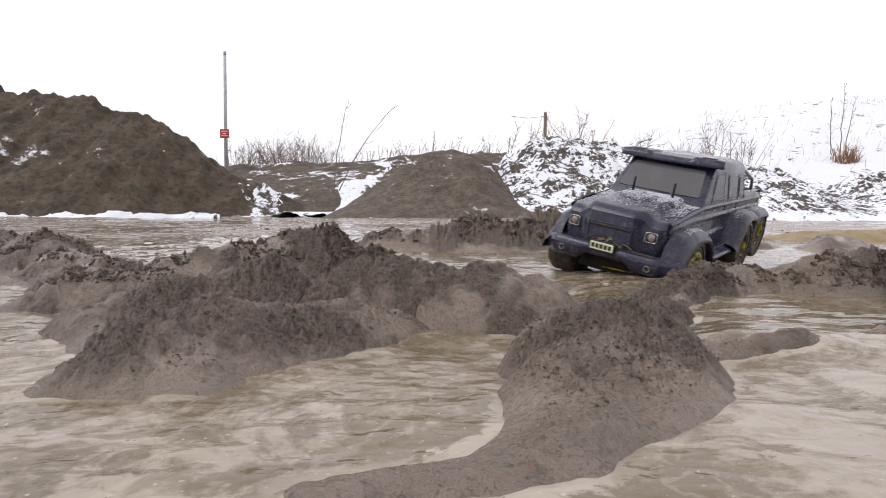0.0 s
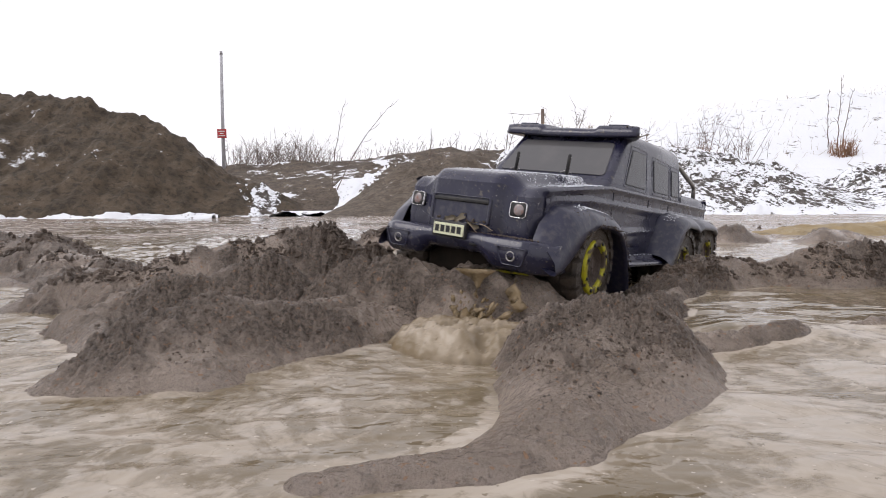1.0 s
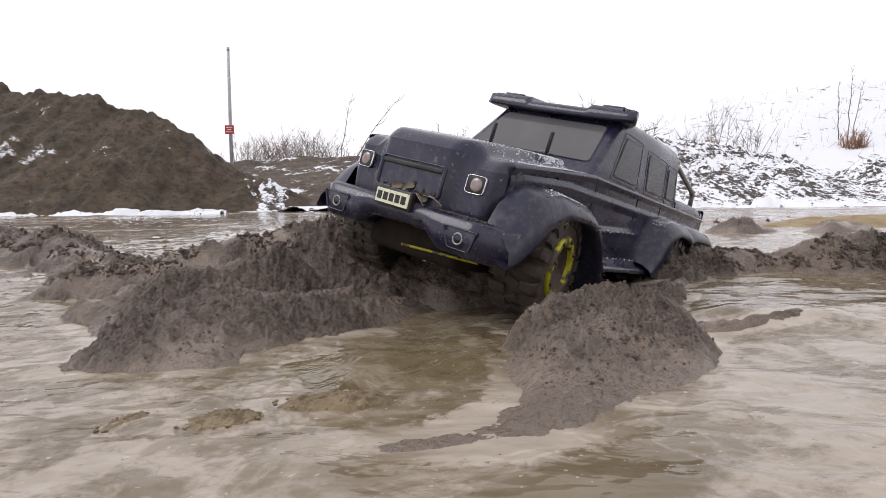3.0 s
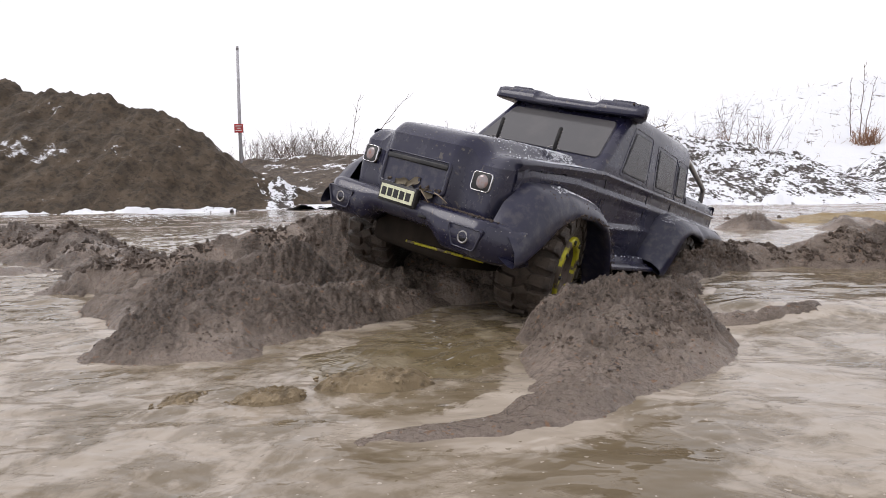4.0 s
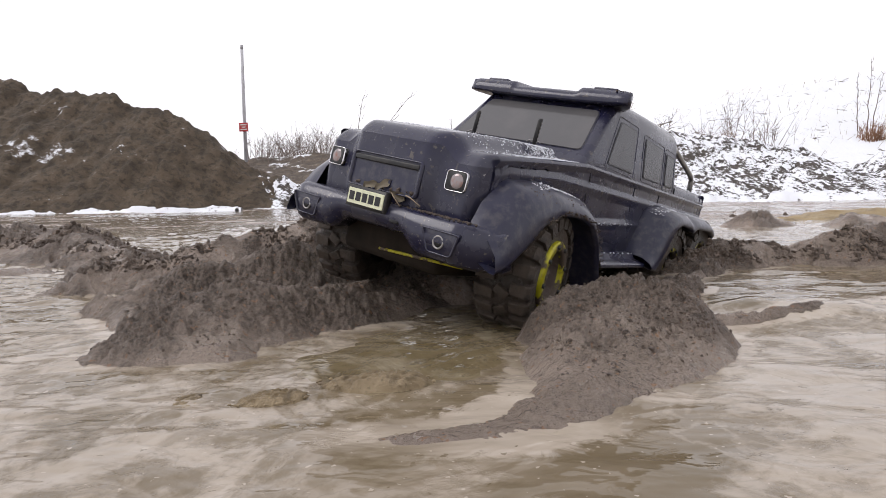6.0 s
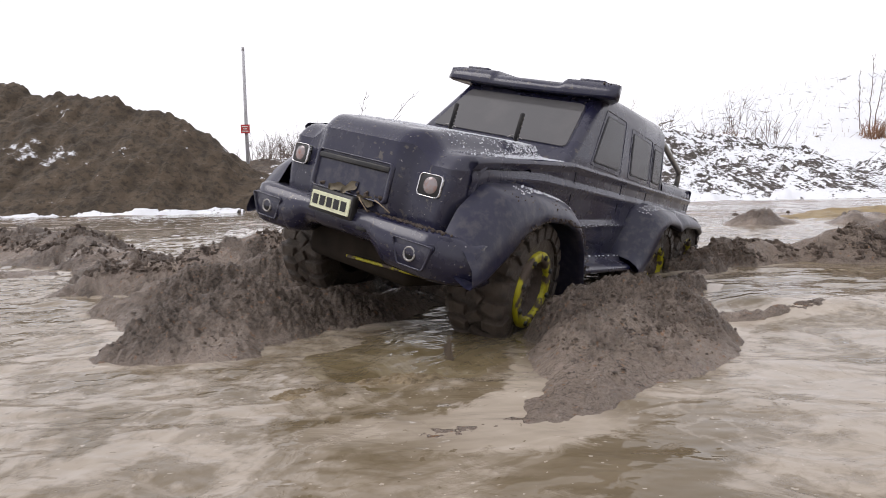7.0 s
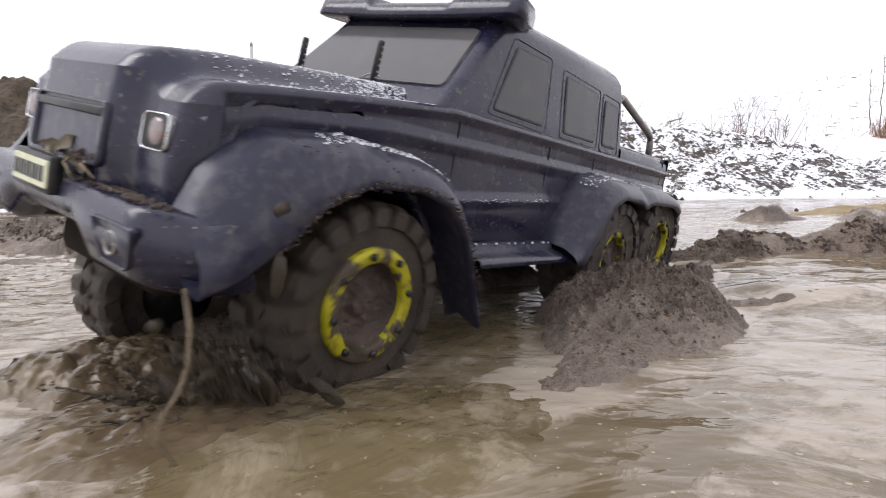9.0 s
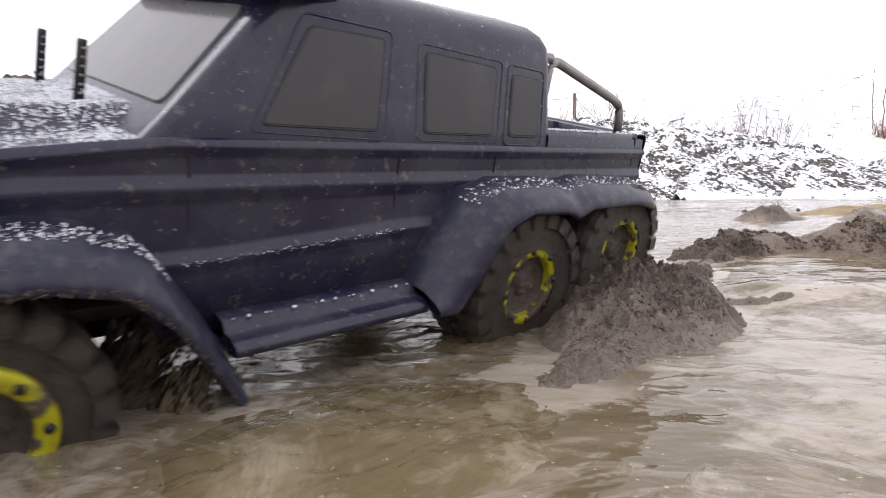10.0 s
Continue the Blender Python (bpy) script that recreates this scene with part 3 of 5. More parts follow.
xs, ys = np.meshgrid(np.arange(-3.9, -1.3, 0.03), np.arange(13.2, 19.0, 0.05))
lie = 0.2 + 2.2 * fbm(xs, ys * 0.5, 1.3, 5, 0.6, 131) - 0.9 * np.abs(xs + 2.7 - 0.22 * (ys - 15))
thing("snow_drift", grid_mesh("snow_drift", xs, ys, np.maximum(np.maximum(mid_heap(xs, ys), bank(xs, ys)), -0.2) + np.clip(0.14 * lie, -0.3, 0.05)), M_SNOWLINE, "drift of snow in the gully between the heaps", "snow", "stuff")
snow_strip("snow_drift", (4.0, 16.0), 12.6, 107, "band of clean snow before the rubble", 1.4, 0.16)


def stalks(name, count, xs, ys, heights, func, material, label, seed, lean=0.25, thick=0.011, twigs=3):
    """Thin dry stalks standing on a slope, as one tuft of stuff."""
    rng = np.random.default_rng(seed)
    verts, faces = [], []

    def blade(p, q, r):
        o = len(verts)
        d = np.subtract(q, p)
        side = np.cross(d, (0.3, 1, 0.1))
        side = side / (np.linalg.norm(side) + 1e-9) * r
        other = np.cross(d, side)
        other = other / (np.linalg.norm(other) + 1e-9) * r
        for k in range(3):
            a = k * 2.094
            verts.append(np.add(p, side * math.cos(a) + other * math.sin(a)))
        verts.append(np.array(q))
        faces.extend([[o, o + 1, o + 3], [o + 1, o + 2, o + 3], [o + 2, o, o + 3]])

    for _ in range(count):
        x, y = rng.uniform(*xs), rng.uniform(*ys)
        z = float(func(np.array([[x]]), np.array([[y]]))[0, 0]) - 0.03
        h = rng.uniform(*heights)
        top = (x + rng.normal(0, lean) * h + 0.15 * h, y + rng.normal(0, lean) * h, z + h)
        blade((x, y, z), top, thick)
        for _ in range(twigs):
            k = rng.uniform(0.35, 0.9)
            p = np.add((x, y, z), np.subtract(top, (x, y, z)) * k)
            blade(p, p + rng.normal(0, 0.16, 3) * h + (0, 0, 0.2 * h), thick * 0.6)
    return thing(name, mesh_of(name, verts, faces, False), material, label, "dry weeds", "stuff")


stalks("dry_weeds", 170, (-6.8, 2.2), (18.5, 22.5), (0.2, 0.65), bank, M_TWIG, "dry grey-brown weeds along the top of the bank", 1)
stalks("dry_weeds", 260, (-6.9, -3.9), (20, 22), (0.4, 1.0), bank, M_TWIG, "grey-brown brushwood on the bank", 2, 0.5, 0.009, 5)
stalks("dry_weeds", 60, (2.0, 4.5), (16, 17), (0.3, 0.8), snow_heap, M_STRAW, "thin dry stems on the snowy heap", 3)
stalks("dry_weeds", 30, (5.3, 9.8), (18, 21), (0.5, 1.25), hill, M_STUBBLE, "dry stems standing out of the snow", 4, 0.3)
for k, (x, y, h, n) in enumerate(((1.75, 16.2, 0.6, 5), (3.3, 16.3, 0.75, 4), (4.45, 17.0, 0.7, 5), (5.25, 17.4, 0.85, 5), (6.75, 18.4, 1.2, 9), (7.5, 18.6, 0.8, 8), (8.0, 19.0, 1.15, 10), (8.5, 18.8, 0.95, 8), (8.95, 19.2, 0.85, 7))):
    stalks("weed_clump", max(2, n // 2), (x - 0.22, x + 0.22), (y - 0.1, y + 0.1), (h * 0.8, h * 1.45), snow_heap if y < 18 else hill, M_STUBBLE, "brown feathery weed standing out of the snow", 30 + k, 0.2, 0.013, 14)
stalks("dry_weeds", 90, (7.0, 7.8), (18.5, 19.2), (0.3, 0.9), hill, M_RUST, "clump of russet dry grass in the snow", 5, 0.35)
stalks("dry_weeds", 110, (11.95, 12.6), (19.2, 19.8), (0.2, 0.6), hill, M_RUST, "clump of russet dry grass on the slope", 6, 0.35)
stalks("dry_weeds", 420, (7, 22), (18, 30), (0.12, 0.4), hill, M_STRAW, "scattered stubble through the snow", 7, 0.5, 0.007, 1)


# ---- saplings, pole, post ----
def limb(bm, pts, r0, r1, sides=6):
    """A tapered stem through pts."""
    rings = []
    for n, p in enumerate(pts):
        d = (Vector(pts[min(n + 1, len(pts) - 1)]) - Vector(pts[max(n - 1, 0)])).normalized()
        u = d.orthogonal().normalized()
        v = d.cross(u)
        r = r0 + (r1 - r0) * n / (len(pts) - 1)
        rings.append([bm.verts.new(Vector(p) + (u * math.cos(a) + v * math.sin(a)) * r) for a in (k * math.tau / sides for k in range(sides))])
    for a, b in zip(rings, rings[1:]):
        for k in range(sides):
            bm.faces.new((a[k], a[(k + 1) % sides], b[(k + 1) % sides], b[k]))
    bm.faces.new(rings[0][::-1])
    bm.faces.new(rings[-1])


def finish(bm, smooth=True):
    bmesh.ops.recalc_face_normals(bm, faces=bm.faces)
    me = bpy.data.meshes.new("mesh")
    bm.to_mesh(me)
    bm.free()
    if smooth:
        me.polygons.foreach_set("use_smooth", [True] * len(me.polygons))
    return me


def part(name, bm, material, parent, label="", smooth=True, m=None):
    me = finish(bm, smooth) if isinstance(bm, bmesh.types.BMesh) else bm
    me.name = name
    if not me.materials:
        me.materials.append(material)
    ob = new(name, me)
    ob.parent = parent
    if m:
        ob.matrix_basis = m
    return tagged(ob, label)


def sapling(x, y, z, height, sway, seed, label):
    rng = random.Random(seed)
    root = tagged(new("sapling"), label, "sapling")
    root.location = (x, y, z)
    bm = bmesh.new()
    pts = [(sway * (k / 8) ** 1.5 + rng.uniform(-0.02, 0.02), rng.uniform(-0.03, 0.03), height * k / 8) for k in range(9)]
    limb(bm, pts, 0.017, 0.005)
    part("trunk", bm, M_TWIG, root)
    for k in range(3, 9):
        for _ in range(2):
            bm = bmesh.new()
            p = Vector(pts[k])
            q = p + Vector((sway * 0.2 + rng.uniform(-0.25, 0.25), rng.uniform(-0.2, 0.2), rng.uniform(0.15, 0.45))) * height * 0.25
            limb(bm, [p, (p + q) / 2 + Vector((0.02, 0, -0.02)), q], 0.007, 0.003, 4)
            part("branch", bm, M_TWIG, root)


sapling(-2.95, 17.0, 0.35, 2.4, 0.35, 1, "thin bare sapling on the bank")
sapling(-2.75, 16.6, 0.3, 2.35, 1.35, 2, "leaning bare sapling with forked twigs")
sapling(12.45, 20.0, 1.9, 2.05, 0.05, 3, "thin upright bare sapling in the snow")
sapling(12.72, 20.2, 1.9, 1.75, 0.28, 4, "thin curved bare sapling in the snow")
sapling(12.15, 20.0, 1.9, 1.6, -0.05, 6, "short bare sapling in the snow")
sapling(-0.35, 17.0, 0.9, 1.2, 0.12, 5, "short forked sapling on the mound")

pole = tagged(new("utility_pole"), "tall grey weathered pole with a small red sign", "pole")
pole.location = (-6.83, 20.0, 0.9)
bm = bmesh.new()
limb(bm, [(0, 0, -0.4), (0, 0, 2), (0.01, 0, 3.95)], 0.06, 0.042, 12)
part("shaft", bm, M_POLE, pole)
bm = bmesh.new()
limb(bm, [(0.01, 0, 3.93), (0.01, 0, 4.04)], 0.046, 0.042, 10)
part("cap", bm, M_POLE, pole)
bm = bmesh.new()
bmesh.ops.create_cube(bm, size=1, matrix=Matrix.Translation((0, -0.1, 1.5)) @ Matrix.Diagonal((0.28, 0.02, 0.27, 1)))
sign = part("sign", bm, M_RED, pole, "small faded red sign", False)
for zz, ww in ((1.57, 0.2), (1.5, 0.12), (1.43, 0.2)):
    bm = bmesh.new()
    bmesh.ops.create_cube(bm, size=1, matrix=Matrix.Translation((0, -0.114, zz)) @ Matrix.Diagonal((ww, 0.006, 0.028, 1)))
    part("sign_bar", bm, M_SIGNWHITE, sign, "", False)

post = tagged(new("fence_post"), "dark wooden post with slack wires on the snowy heap", "post")
post.location = (2.62, 16.5, 1.6)
bm = bmesh.new()
limb(bm, [(0, 0, -0.3), (0, 0, 1.0)], 0.045, 0.04, 8)
part("shaft", bm, M_TWIG, post)
for dx, dz in ((-0.9, 0.0), (0.9, -0.75), (0.5, -0.62)):
    bm = bmesh.new()
    limb(bm, [(0, 0, 0.9), (dx * 0.5, 0, 0.9 + dz * 0.55 - 0.05), (dx, 0, 0.9 + dz)], 0.006, 0.006, 4)
    part("wire", bm, M_TWIG, post, "slack wire")


# ---- the toy truck: x ahead, y to its left, z up, its front axle over the origin ----
truck = tagged(new("toy_truck"), "dark blue six-wheeled model off-road pickup caked with mud and frost", "model truck")


def skin(bm, rows, close=False, cap=False):
    """Quads between rows of points of one length."""
    vs = [[bm.verts.new(p) for p in row] for row in rows]
    for a, b in zip(vs, vs[1:]):
        n = len(a)
        for k in range(n if close else n - 1):
            bm.faces.new((a[k], a[(k + 1) % n], b[(k + 1) % n], b[k]))
    if cap:
        bm.faces.new(vs[0])
        bm.faces.new(vs[-1][::-1])
    return vs


def block(bm, x0, x1, y0, y1, z0, z1, bevel=0.0):
    made = bmesh.ops.create_cube(bm, size=1, matrix=Matrix.Translation(((x0 + x1) / 2, (y0 + y1) / 2, (z0 + z1) / 2)) @ Matrix.Diagonal((x1 - x0, y1 - y0, z1 - z0, 1)))
    if bevel:
        edges = list({e for v in made["verts"] for e in v.link_edges})
        bmesh.ops.bevel(bm, geom=edges, offset=bevel, segments=2, affect="EDGES", profile=0.5)


def line(x, *pts):
    return float(np.interp(x, [p[0] for p in pts], [p[1] for p in pts]))


def smooth01(k):
    k = min(1.0, max(0.0, k))
    return k * k * (3 - 2 * k)


def front_x(y):
    """How far the front face stands out."""
    a = abs(y)
    return 0.101 - 0.009 * smooth01((a - 0.036) / 0.016) - 0.021 * smooth01((a - 0.075) / 0.0135) ** 2


def hood_z(x, y):
    edge = line(x, (-0.07, 0.189), (0.0, 0.1815), (0.06, 0.1755), (0.105, 0.1695))
    mid = line(x, (-0.07, 0.1975), (0.0, 0.193), (0.06, 0.188), (0.105, 0.1815))
    return edge + (mid - edge) * smooth01((0.063 - abs(y)) / 0.02)


def arch(x):
    """The lower edge of the side, which rises over the wheels."""
    z = 0.1
    if abs(x + 0.002) < 0.066:
        z = max(z, 0.087 + 0.9 * math.sqrt(0.066**2 - (x + 0.002) ** 2))
    if x < -0.225:
        z = max(z, line(x, (-0.25, 0.152), (-0.225, 0.1)))
    return z


def side_row(x, s):
    w = 0.0885 - 0.004 * smooth01((x - 0.055) / 0.045) ** 2 - 0.001 * smooth01((-0.40 - x) / 0.045)
    belt = line(x, (-0.07, 0.186), (0.0, 0.179), (0.06, 0.172), (0.1, 0.1655))
    rib = line(x, (-0.02, 0.168), (0.06, 0.162), (0.1, 0.15))
    out = 0.0016 * smooth01((0.075 - x) / 0.05)
    low = line(x, (-0.2, 0.142), (-0.09, 0.135), (0.1, 0.135))
    prof = [(w - 0.005, 0.0), (w + 0.001, 0.003), (w + 0.001, low - 0.0075), (w + 0.001, low - 0.004), (w + 0.0028, low - 0.001), (w + 0.0025, low + 0.001), (w, low + 0.004), (w - 0.0002, low + 0.0065), (w - 0.001, rib - 0.0085), (w - 0.001, rib - 0.006), (w + out, rib - 0.0015), (w + out, rib + 0.0012), (w - 0.001, rib + 0.005), (w - 0.001, rib + 0.0065), (w - 0.001, belt - 0.006), (w - 0.001, belt - 0.004), (w + 0.0018, belt - 0.0006), (w + 0.0018, belt + 0.0012), (w - 0.0015, belt + 0.0035)]
    z0 = arch(x)
    return [(x, s * y, max(z if n else z0, z0 + 0.0002 * n)) for n, (y, z) in enumerate(prof)]


for s in (1, -1):
    bm = bmesh.new()
    skin(bm, [side_row(x, s) for x in np.linspace(-0.445, 0.078, 146)])
    part("body_side", bm, M_PAINT, truck)

bm = bmesh.new()
rows = []
for k in np.linspace(0, 1, 46):
    row = []
    for y in np.linspace(-0.0885, 0.0885, 61):
        reach = front_x(y)
        x = -0.075 + k * (reach + 0.075)
        drop = 0.010 * max(0.0, (x - reach + 0.016) / 0.016) ** 2 + 0.0035 * max(0.0, (abs(y) - 0.081) / 0.0075) ** 2
        row.append((x, y, hood_z(x, y) - drop))
    rows.append(row)
skin(bm, rows)
part("hood", bm, M_PAINT, truck)

bm = bmesh.new()
rows = []
for k in np.linspace(0, 1, 14):
    row = []
    for y in np.linspace(-0.0885, 0.0885, 61):
        top = hood_z(front_x(y), y) - 0.010
        bulge = 0.003 * math.sin(math.pi * min(1, k * 1.05))
        row.append((front_x(y) + bulge, y * (1 - 0.02 * (1 - k)), 0.108 + (top - 0.108) * k))
    rows.append(row)
skin(bm, rows)
front = part("front_panel", bm, M_PAINT, truck)


def rounded(corners, radius, steps=4):
    """A quad with rounded corners: points in order, from four corners."""
    out = []
    c = [Vector(p) for p in corners]
    for n in range(4):
        a, b, d = c[n - 1], c[n], c[(n + 1) % 4]
        p, q = b + (a - b).normalized() * radius, b + (d - b).normalized() * radius
        for k in range(steps + 1):
            t = k / steps
            out.append(p * (1 - t) ** 2 + b * 2 * t * (1 - t) + q * t * t)
    return out


def plate_on(corners, radius, lift, depth, inset=0.0):
    """A thin rounded plate that stands proud of the quad by lift."""
    c = [Vector(p) for p in corners]
    mid = sum(c, Vector()) / 4
    normal = (c[1] - c[0]).cross(c[3] - c[0]).normalized()
    if inset:
        c = [p + (mid - p).normalized() * inset for p in c]
    rim = rounded(c, radius)
    bm = bmesh.new()
    skin(bm, [[p - normal * depth for p in rim], [p + normal * (lift - 0.0004) for p in rim], [p + normal * lift + (mid - p).normalized() * 0.0006 for p in rim]], True, True)
    return bm


def hoop_on(corners, radius, lift, width, depth=0.001):
    """A raised rounded frame round the quad."""
    c = [Vector(p) for p in corners]
    mid = sum(c, Vector()) / 4
    normal = (c[1] - c[0]).cross(c[3] - c[0]).normalized()
    outer = rounded(c, radius)
    inner = rounded([p + (mid - p).normalized() * width * 1.4 for p in c], radius * 0.7)
    bm = bmesh.new()
    skin(bm, [[p - normal * depth for p in outer], [p + normal * lift for p in outer], [p + normal * lift for p in inner], [p - normal * depth for p in inner]], True)
    return bm


# grille with its hood lip and slats
G = [(0.1045, -0.039, 0.127), (0.1045, 0.039, 0.127), (0.1025, 0.039, 0.156), (0.1025, -0.039, 0.156)]
grille = part("grille", plate_on(G, 0.004, 0.0006, 0.002), M_FLARE, front, "recessed dark grille panel", False)
part("grille_frame", hoop_on(G, 0.004, 0.0022, 0.0022), M_PAINT, front)
bm = bmesh.new()
block(bm, 0.101, 0.1052, -0.036, 0.036, 0.149, 0.1535, 0.001)
part("grille_slot", bm, M_BLACK, front, "black slot")
for s in (1, -1):
    y0, y1 = s * 0.0572, s * 0.0762
    q = [(0.0968, min(y0, y1), 0.1396), (0.0968, max(y0, y1), 0.1396), (0.0958, max(y0, y1), 0.1555), (0.0958, min(y0, y1), 0.1555)]
    q = [(x - 0.0016 * (abs(y) > 0.07), y, z) for x, y, z in q]
    lamp = part("headlight", plate_on(q, 0.004, 0.0012, 0.01), M_BLACK, truck, "square headlight with a chrome rim")
    part("rim", hoop_on(q, 0.004, 0.0016, 0.0007, 0.004), M_CHROME, lamp)
    bm = bmesh.new()
    bmesh.ops.create_uvsphere(bm, u_segments=20, v_segments=10, radius=0.0067, matrix=Matrix.Translation((0.0957, s * 0.0667, 0.1472)) @ Matrix.Diagonal((0.32, 1, 1, 1)))
    part("lens", bm, M_LENS, lamp, "round cloudy lens")


# bumper
def bumper_row(y):
    a = abs(y)
    low = line(a, (0, 0.099), (0.034, 0.0985), (0.05, 0.087), (0.1, 0.086), (0.122, 0.09))
    fx = 0.113 - 0.021 * smooth01((a - 0.084) / 0.034)
    top = line(a, (0.0, 0.1195), (0.09, 0.1195), (0.122, 0.117))
    return [(0.08, y, top), (fx - 0.007, y, top), (fx - 0.001, y, top - 0.003), (fx + 0.001, y, (top + low) / 2), (fx - 0.004, y, low + 0.003), (fx - 0.01, y, low), (0.07, y, low + 0.003)]


bm = bmesh.new()
skin(bm, [bumper_row(y) for y in np.linspace(-0.1125, 0.1145, 74)], True, True)
bumper = part("bumper", bm, M_PAINT, truck)
for s in (1, -1):
    fy = 0.0752
    ya, yb = sorted((s * (fy - 0.017), s * (fy + 0.0185)))
    q = [(0.1105, ya + 0.006, 0.0925), (0.1105, yb - 0.006, 0.0925), (0.1135, yb, 0.1105), (0.1135, ya, 0.1105)]
    pod = part("fog_panel", plate_on(q, 0.003, 0.0008, 0.003), M_FLARE, bumper, "recessed fog lamp panel")
    part("panel_edge", hoop_on(q, 0.003, 0.0016, 0.0011), M_PAINT, bumper)
    for name, mat, r0, r1, x in (("fog_ring", M_STEEL, 0.0046, 0.0008, 0.1132), ("fog_hole", M_BLACK, 0.0042, 0.0, 0.1117)):
        bm = bmesh.new()
        if r1:
            rows = [[(x + r1 * math.sin(b), s * fy + (r0 + r1 * math.cos(b)) * math.cos(a), 0.1015 + (r0 + r1 * math.cos(b)) * math.sin(a)) for b in (k * math.tau / 8 for k in range(8))] for a in (j * math.tau / 24 for j in range(25))]
            skin(bm, rows, True)
        else:
            bmesh.ops.create_cone(bm, cap_ends=True, segments=20, radius1=r0, radius2=r0, depth=0.003, matrix=Matrix.Translation((x, s * fy, 0.1015)) @ Matrix.Rotation(math.pi / 2, 4, "Y"))
        part(name, bm, mat, bumper)

# number plate: its characters stand as plain bars
Q = [(0.115, -0.024, 0.1105), (0.115, 0.0195, 0.1105), (0.115, 0.0195, 0.1275), (0.115, -0.024, 0.1275)]
holder = part("plate_holder", plate_on(Q, 0.001, 0.002, 0.004), M_BLACK, truck, "black holder with a pale plate")
P4 = [(0.1171, -0.0222, 0.1128), (0.1171, 0.0177, 0.1128), (0.1171, 0.0177, 0.1252), (0.1171, -0.0222, 0.1252)]
part("plate", plate_on(P4, 0.0008, 0.0008, 0.0005), M_PLATE, holder, "pale yellow-white plate", False)
for k in range(5):
    bm = bmesh.new()
    y = -0.0198 + k * 0.0073
    block(bm, 0.1178, 0.1183, y, y + 0.0053, 0.1155, 0.1226)
    part("plate_bar", bm, M_BLACK, holder, "", False)
bm = bmesh.new()
block(bm, 0.1095, 0.1135, 0.0235, 0.033, 0.1055, 0.1115, 0.001)
part("hook_block", bm, M_BLACK, bumper)


# cab
def ring_at(z, x0, x1, half, r, n=6):
    pts = []
    for cx, cy, a0 in ((x1 - r, half - r, 0), (x0 + r, half - r, 90), (x0 + r, -half + r, 180), (x1 - r, -half + r, 270)):
        for k in range(n + 1):
            a = radians(a0 + 90 * k / n)
            pts.append((cx + r * math.cos(a), cy + r * math.sin(a), z))
    return pts


bm = bmesh.new()
rows = []
for z, x0, x1, half, r in ((0.180, -0.325, -0.053, 0.0865, 0.006), (0.1875, -0.325, -0.0595, 0.0872, 0.007), (0.2, -0.3245, -0.0715, 0.0855, 0.007), (0.22, -0.3235, -0.0895, 0.0822, 0.008), (0.24, -0.3225, -0.1075, 0.0792, 0.009), (0.2515, -0.321, -0.117, 0.0772, 0.010), (0.258, -0.318, -0.125, 0.0735, 0.012), (0.2625, -0.312, -0.135, 0.067, 0.013), (0.2652, -0.30, -0.146, 0.055, 0.014), (0.266, -0.28, -0.16, 0.03, 0.014)):
    rows.append(ring_at(z, x0, x1, half, r))
skin(bm, rows, True, True)
cab = part("cab", bm, M_PAINT, truck)


def cab_y(z):
    return line(z, (0.1875, 0.0872), (0.2, 0.0855), (0.22, 0.0822), (0.24, 0.0792), (0.2515, 0.0772))


def cab_x(z):
    return line(z, (0.1875, -0.0595), (0.2, -0.0715), (0.22, -0.0895), (0.24, -0.1075), (0.2515, -0.117))


PANES = {
    "front_window": [(-0.111, 0.1955), (-0.1775, 0.1945), (-0.182, 0.2415), (-0.137, 0.2422)],
    "rear_window": [(-0.2085, 0.1945), (-0.265, 0.1945), (-0.2675, 0.2355), (-0.209, 0.2385)],
    "quarter_window": [(-0.279, 0.1945), (-0.309, 0.1945), (-0.309, 0.232), (-0.281, 0.2335)],
}
for s in (1, -1):
    for name, c in PANES.items():
        q = [(x, s * cab_y(z), z) for x, z in c]
        q = q[::-1] if s < 0 else q
        seal = part(name, plate_on(q, 0.004, 0.0007, 0.003), M_SEAL, cab, "dark side window with a thin black edge", False)
        part("pane", plate_on(q, 0.0035, 0.001, 0.002, 0.0016), M_PANE, seal, "dull smoked pane", False)
        wide = [Vector(p) for p in q]
        mid = sum(wide, Vector()) / 4
        part("window_frame", hoop_on([p + (p - mid).normalized() * 0.0065 for p in wide], 0.005, 0.0004, 0.0009), M_PAINT, cab)
q = [(cab_x(0.2005), -0.0765, 0.2005), (cab_x(0.2005), 0.0765, 0.2005), (cab_x(0.246), 0.0675, 0.246), (cab_x(0.246), -0.0675, 0.246)]
screen = part("windscreen", plate_on(q, 0.007, 0.0005, 0.003), M_FLARE, cab, "sloping grey windscreen", False)
part("pane", plate_on(q, 0.006, 0.0014, 0.002, 0.0016), M_SCREEN, screen, "grey pane with some sky reflection in its colour", False)

